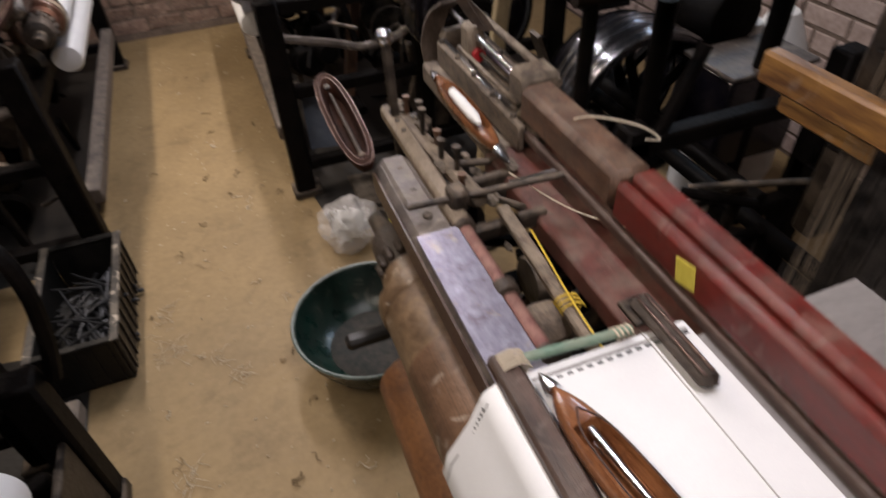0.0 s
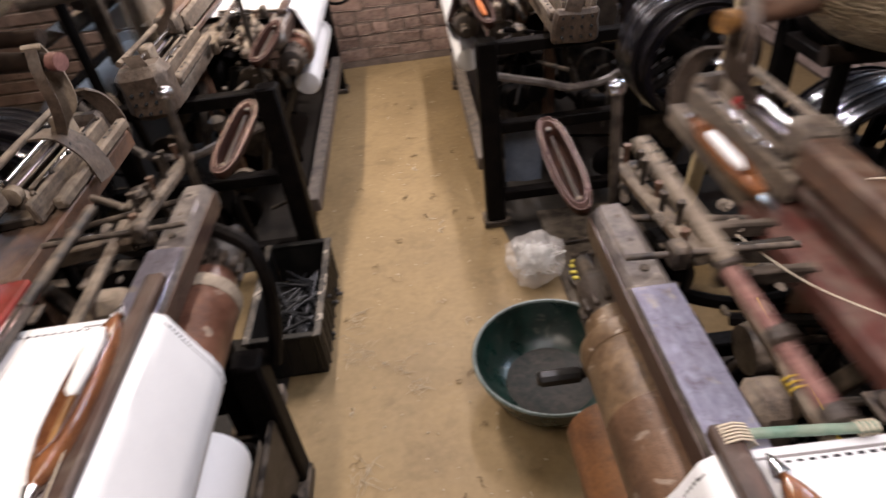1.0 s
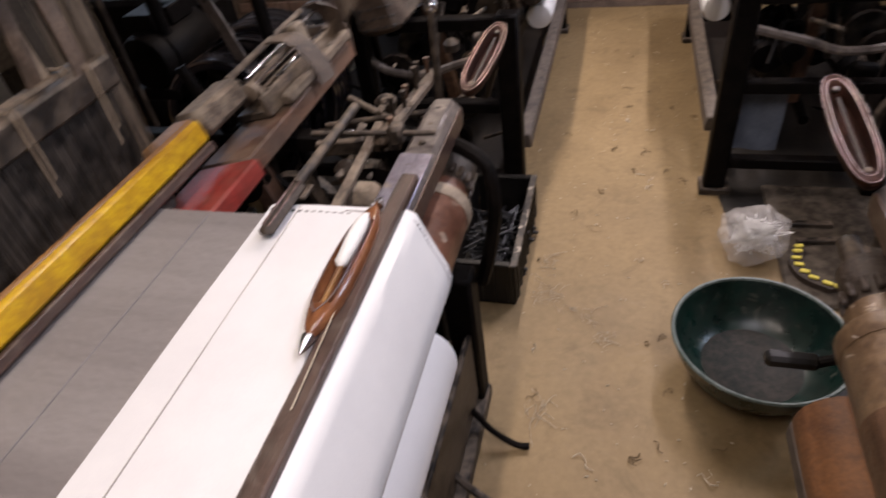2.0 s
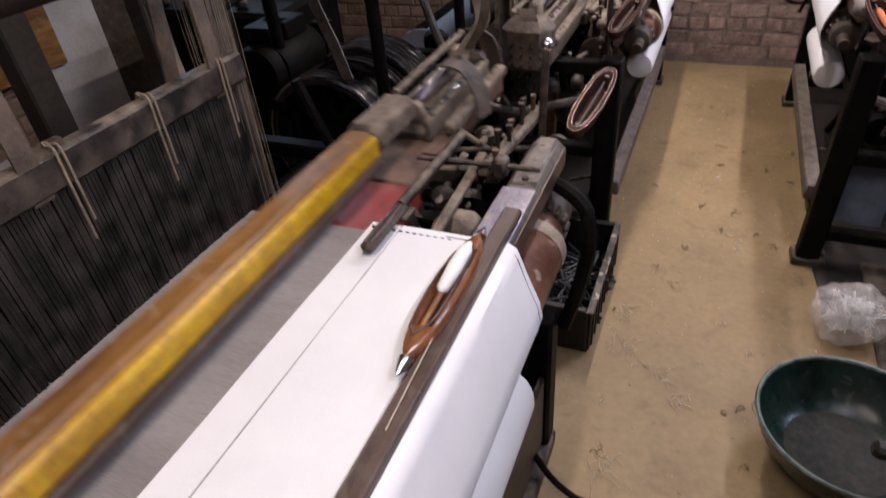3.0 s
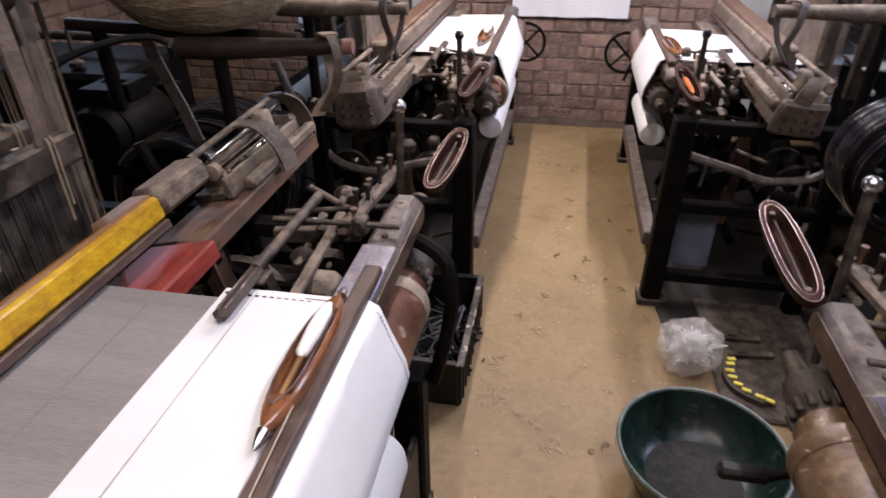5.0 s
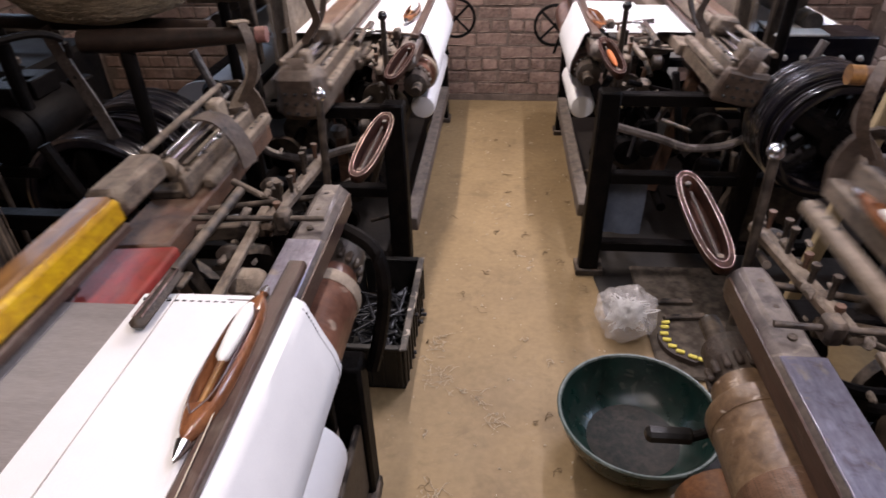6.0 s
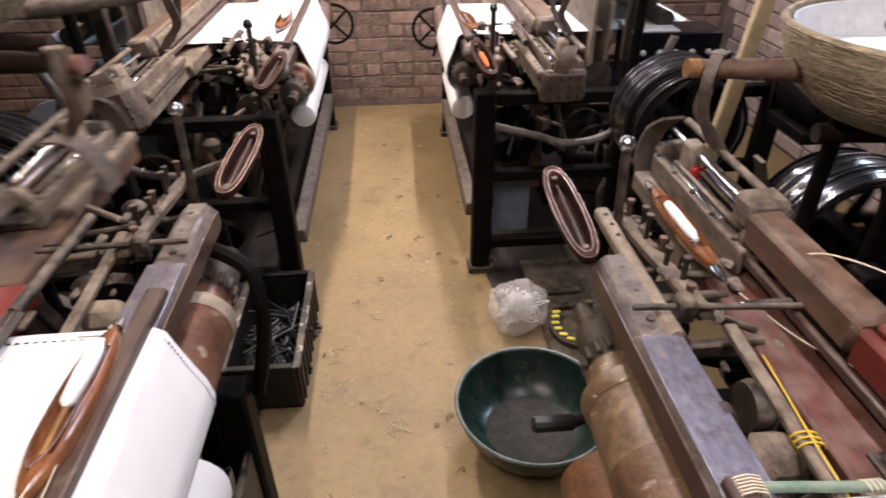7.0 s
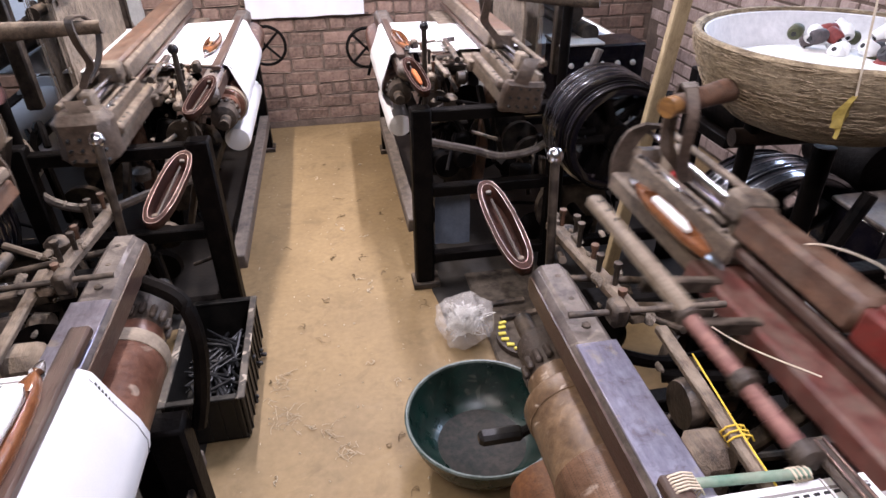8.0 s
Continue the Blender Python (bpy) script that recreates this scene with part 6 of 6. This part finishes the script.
BRICK_FIELD, PALE_FIELD = island_brick(BRICK), island_brick(BRICK_PALE)
brick_field(wall_far, lambda a, d, z: (a, YF - d, z), rest, 1, BRICK_FIELD)
for wall, xw, s in ((wall_left, XL, 1), (wall_right, XR, -1)):
    cells = []
    for c in range(20):
        y = 0.4 + (0.117 if c % 2 else 0)
        while y < YF - 0.2:
            w = 0.119 if c % 3 == 2 else 0.234
            cells.append((y + w / 2, 0.02 + c * COURSE, w - 0.012))
            y += w
    # the right wall gets the brightened brick, the left the plain one
    brick_field(wall, (lambda a, d, z, xw=xw, s=s: (xw + s * d, a, z)), cells, 4, BRICK_FIELD if s > 0 else PALE_FIELD)


# ---- what moves ----
def beat_phase(beats, t):
    for a, b in zip(beats, beats[1:]):
        if a <= t <= b:
            k = beats.index(a)
            return (t - a) / (b - a), k
    return 0.0, 0


SWING = {"A": (15.6, 0.0), "B": (16.0, -0.028), "C": (13.0, -0.04), "D": (13.0, -0.04)}


def motions():
    times = [k / 20 for k in range(161)]
    for ob, what, s, beats, home in MOVERS:
        rows = []
        for t in times:
            p, k = beat_phase(beats, t)
            back = 0.5 - 0.5 * math.cos(2 * math.pi * p)
            if what.startswith("sley"):
                # rocks on the shaft near the floor
                reach, shift = SWING[what[-1]]
                hub = pose(s * 0.42, 0, 0.16)
                m = hub @ pose(0, 0, 0, 0, s * (reach * back - 1.8), 0) @ hub.inverted() @ pose(s * shift, 0, 0)
            elif what == "shuttle":
                # in its box at every odd beat, at the far end at every even one
                q = p if k % 2 else 1 - p
                go = min(max((q - 0.36) / 0.34, 0.0), 1.0)
                m = pose(home.x, home.y - 1.75 * go, home.z)
            elif what == "wheel":
                m = pose(home.x, home.y, home.z, 0, s * 360 * (p + k), 0)
            elif what == "heald":
                m = pose(home.x, home.y, home.z + 0.03 * s * math.cos(math.pi * (p + k)))
            else:
                away = (p + k - 1.38 + 1) % 2 - 1
                kick = math.cos(math.pi * away / 0.9) ** 2 if abs(away) < 0.45 else 0.0
                m = pose(home.x, home.y, home.z, 0, 0, s * (4 - 38 * kick + 2 * math.sin(2 * math.pi * p)))
            rows.append((t, m))
        walk(ob, rows)


motions()
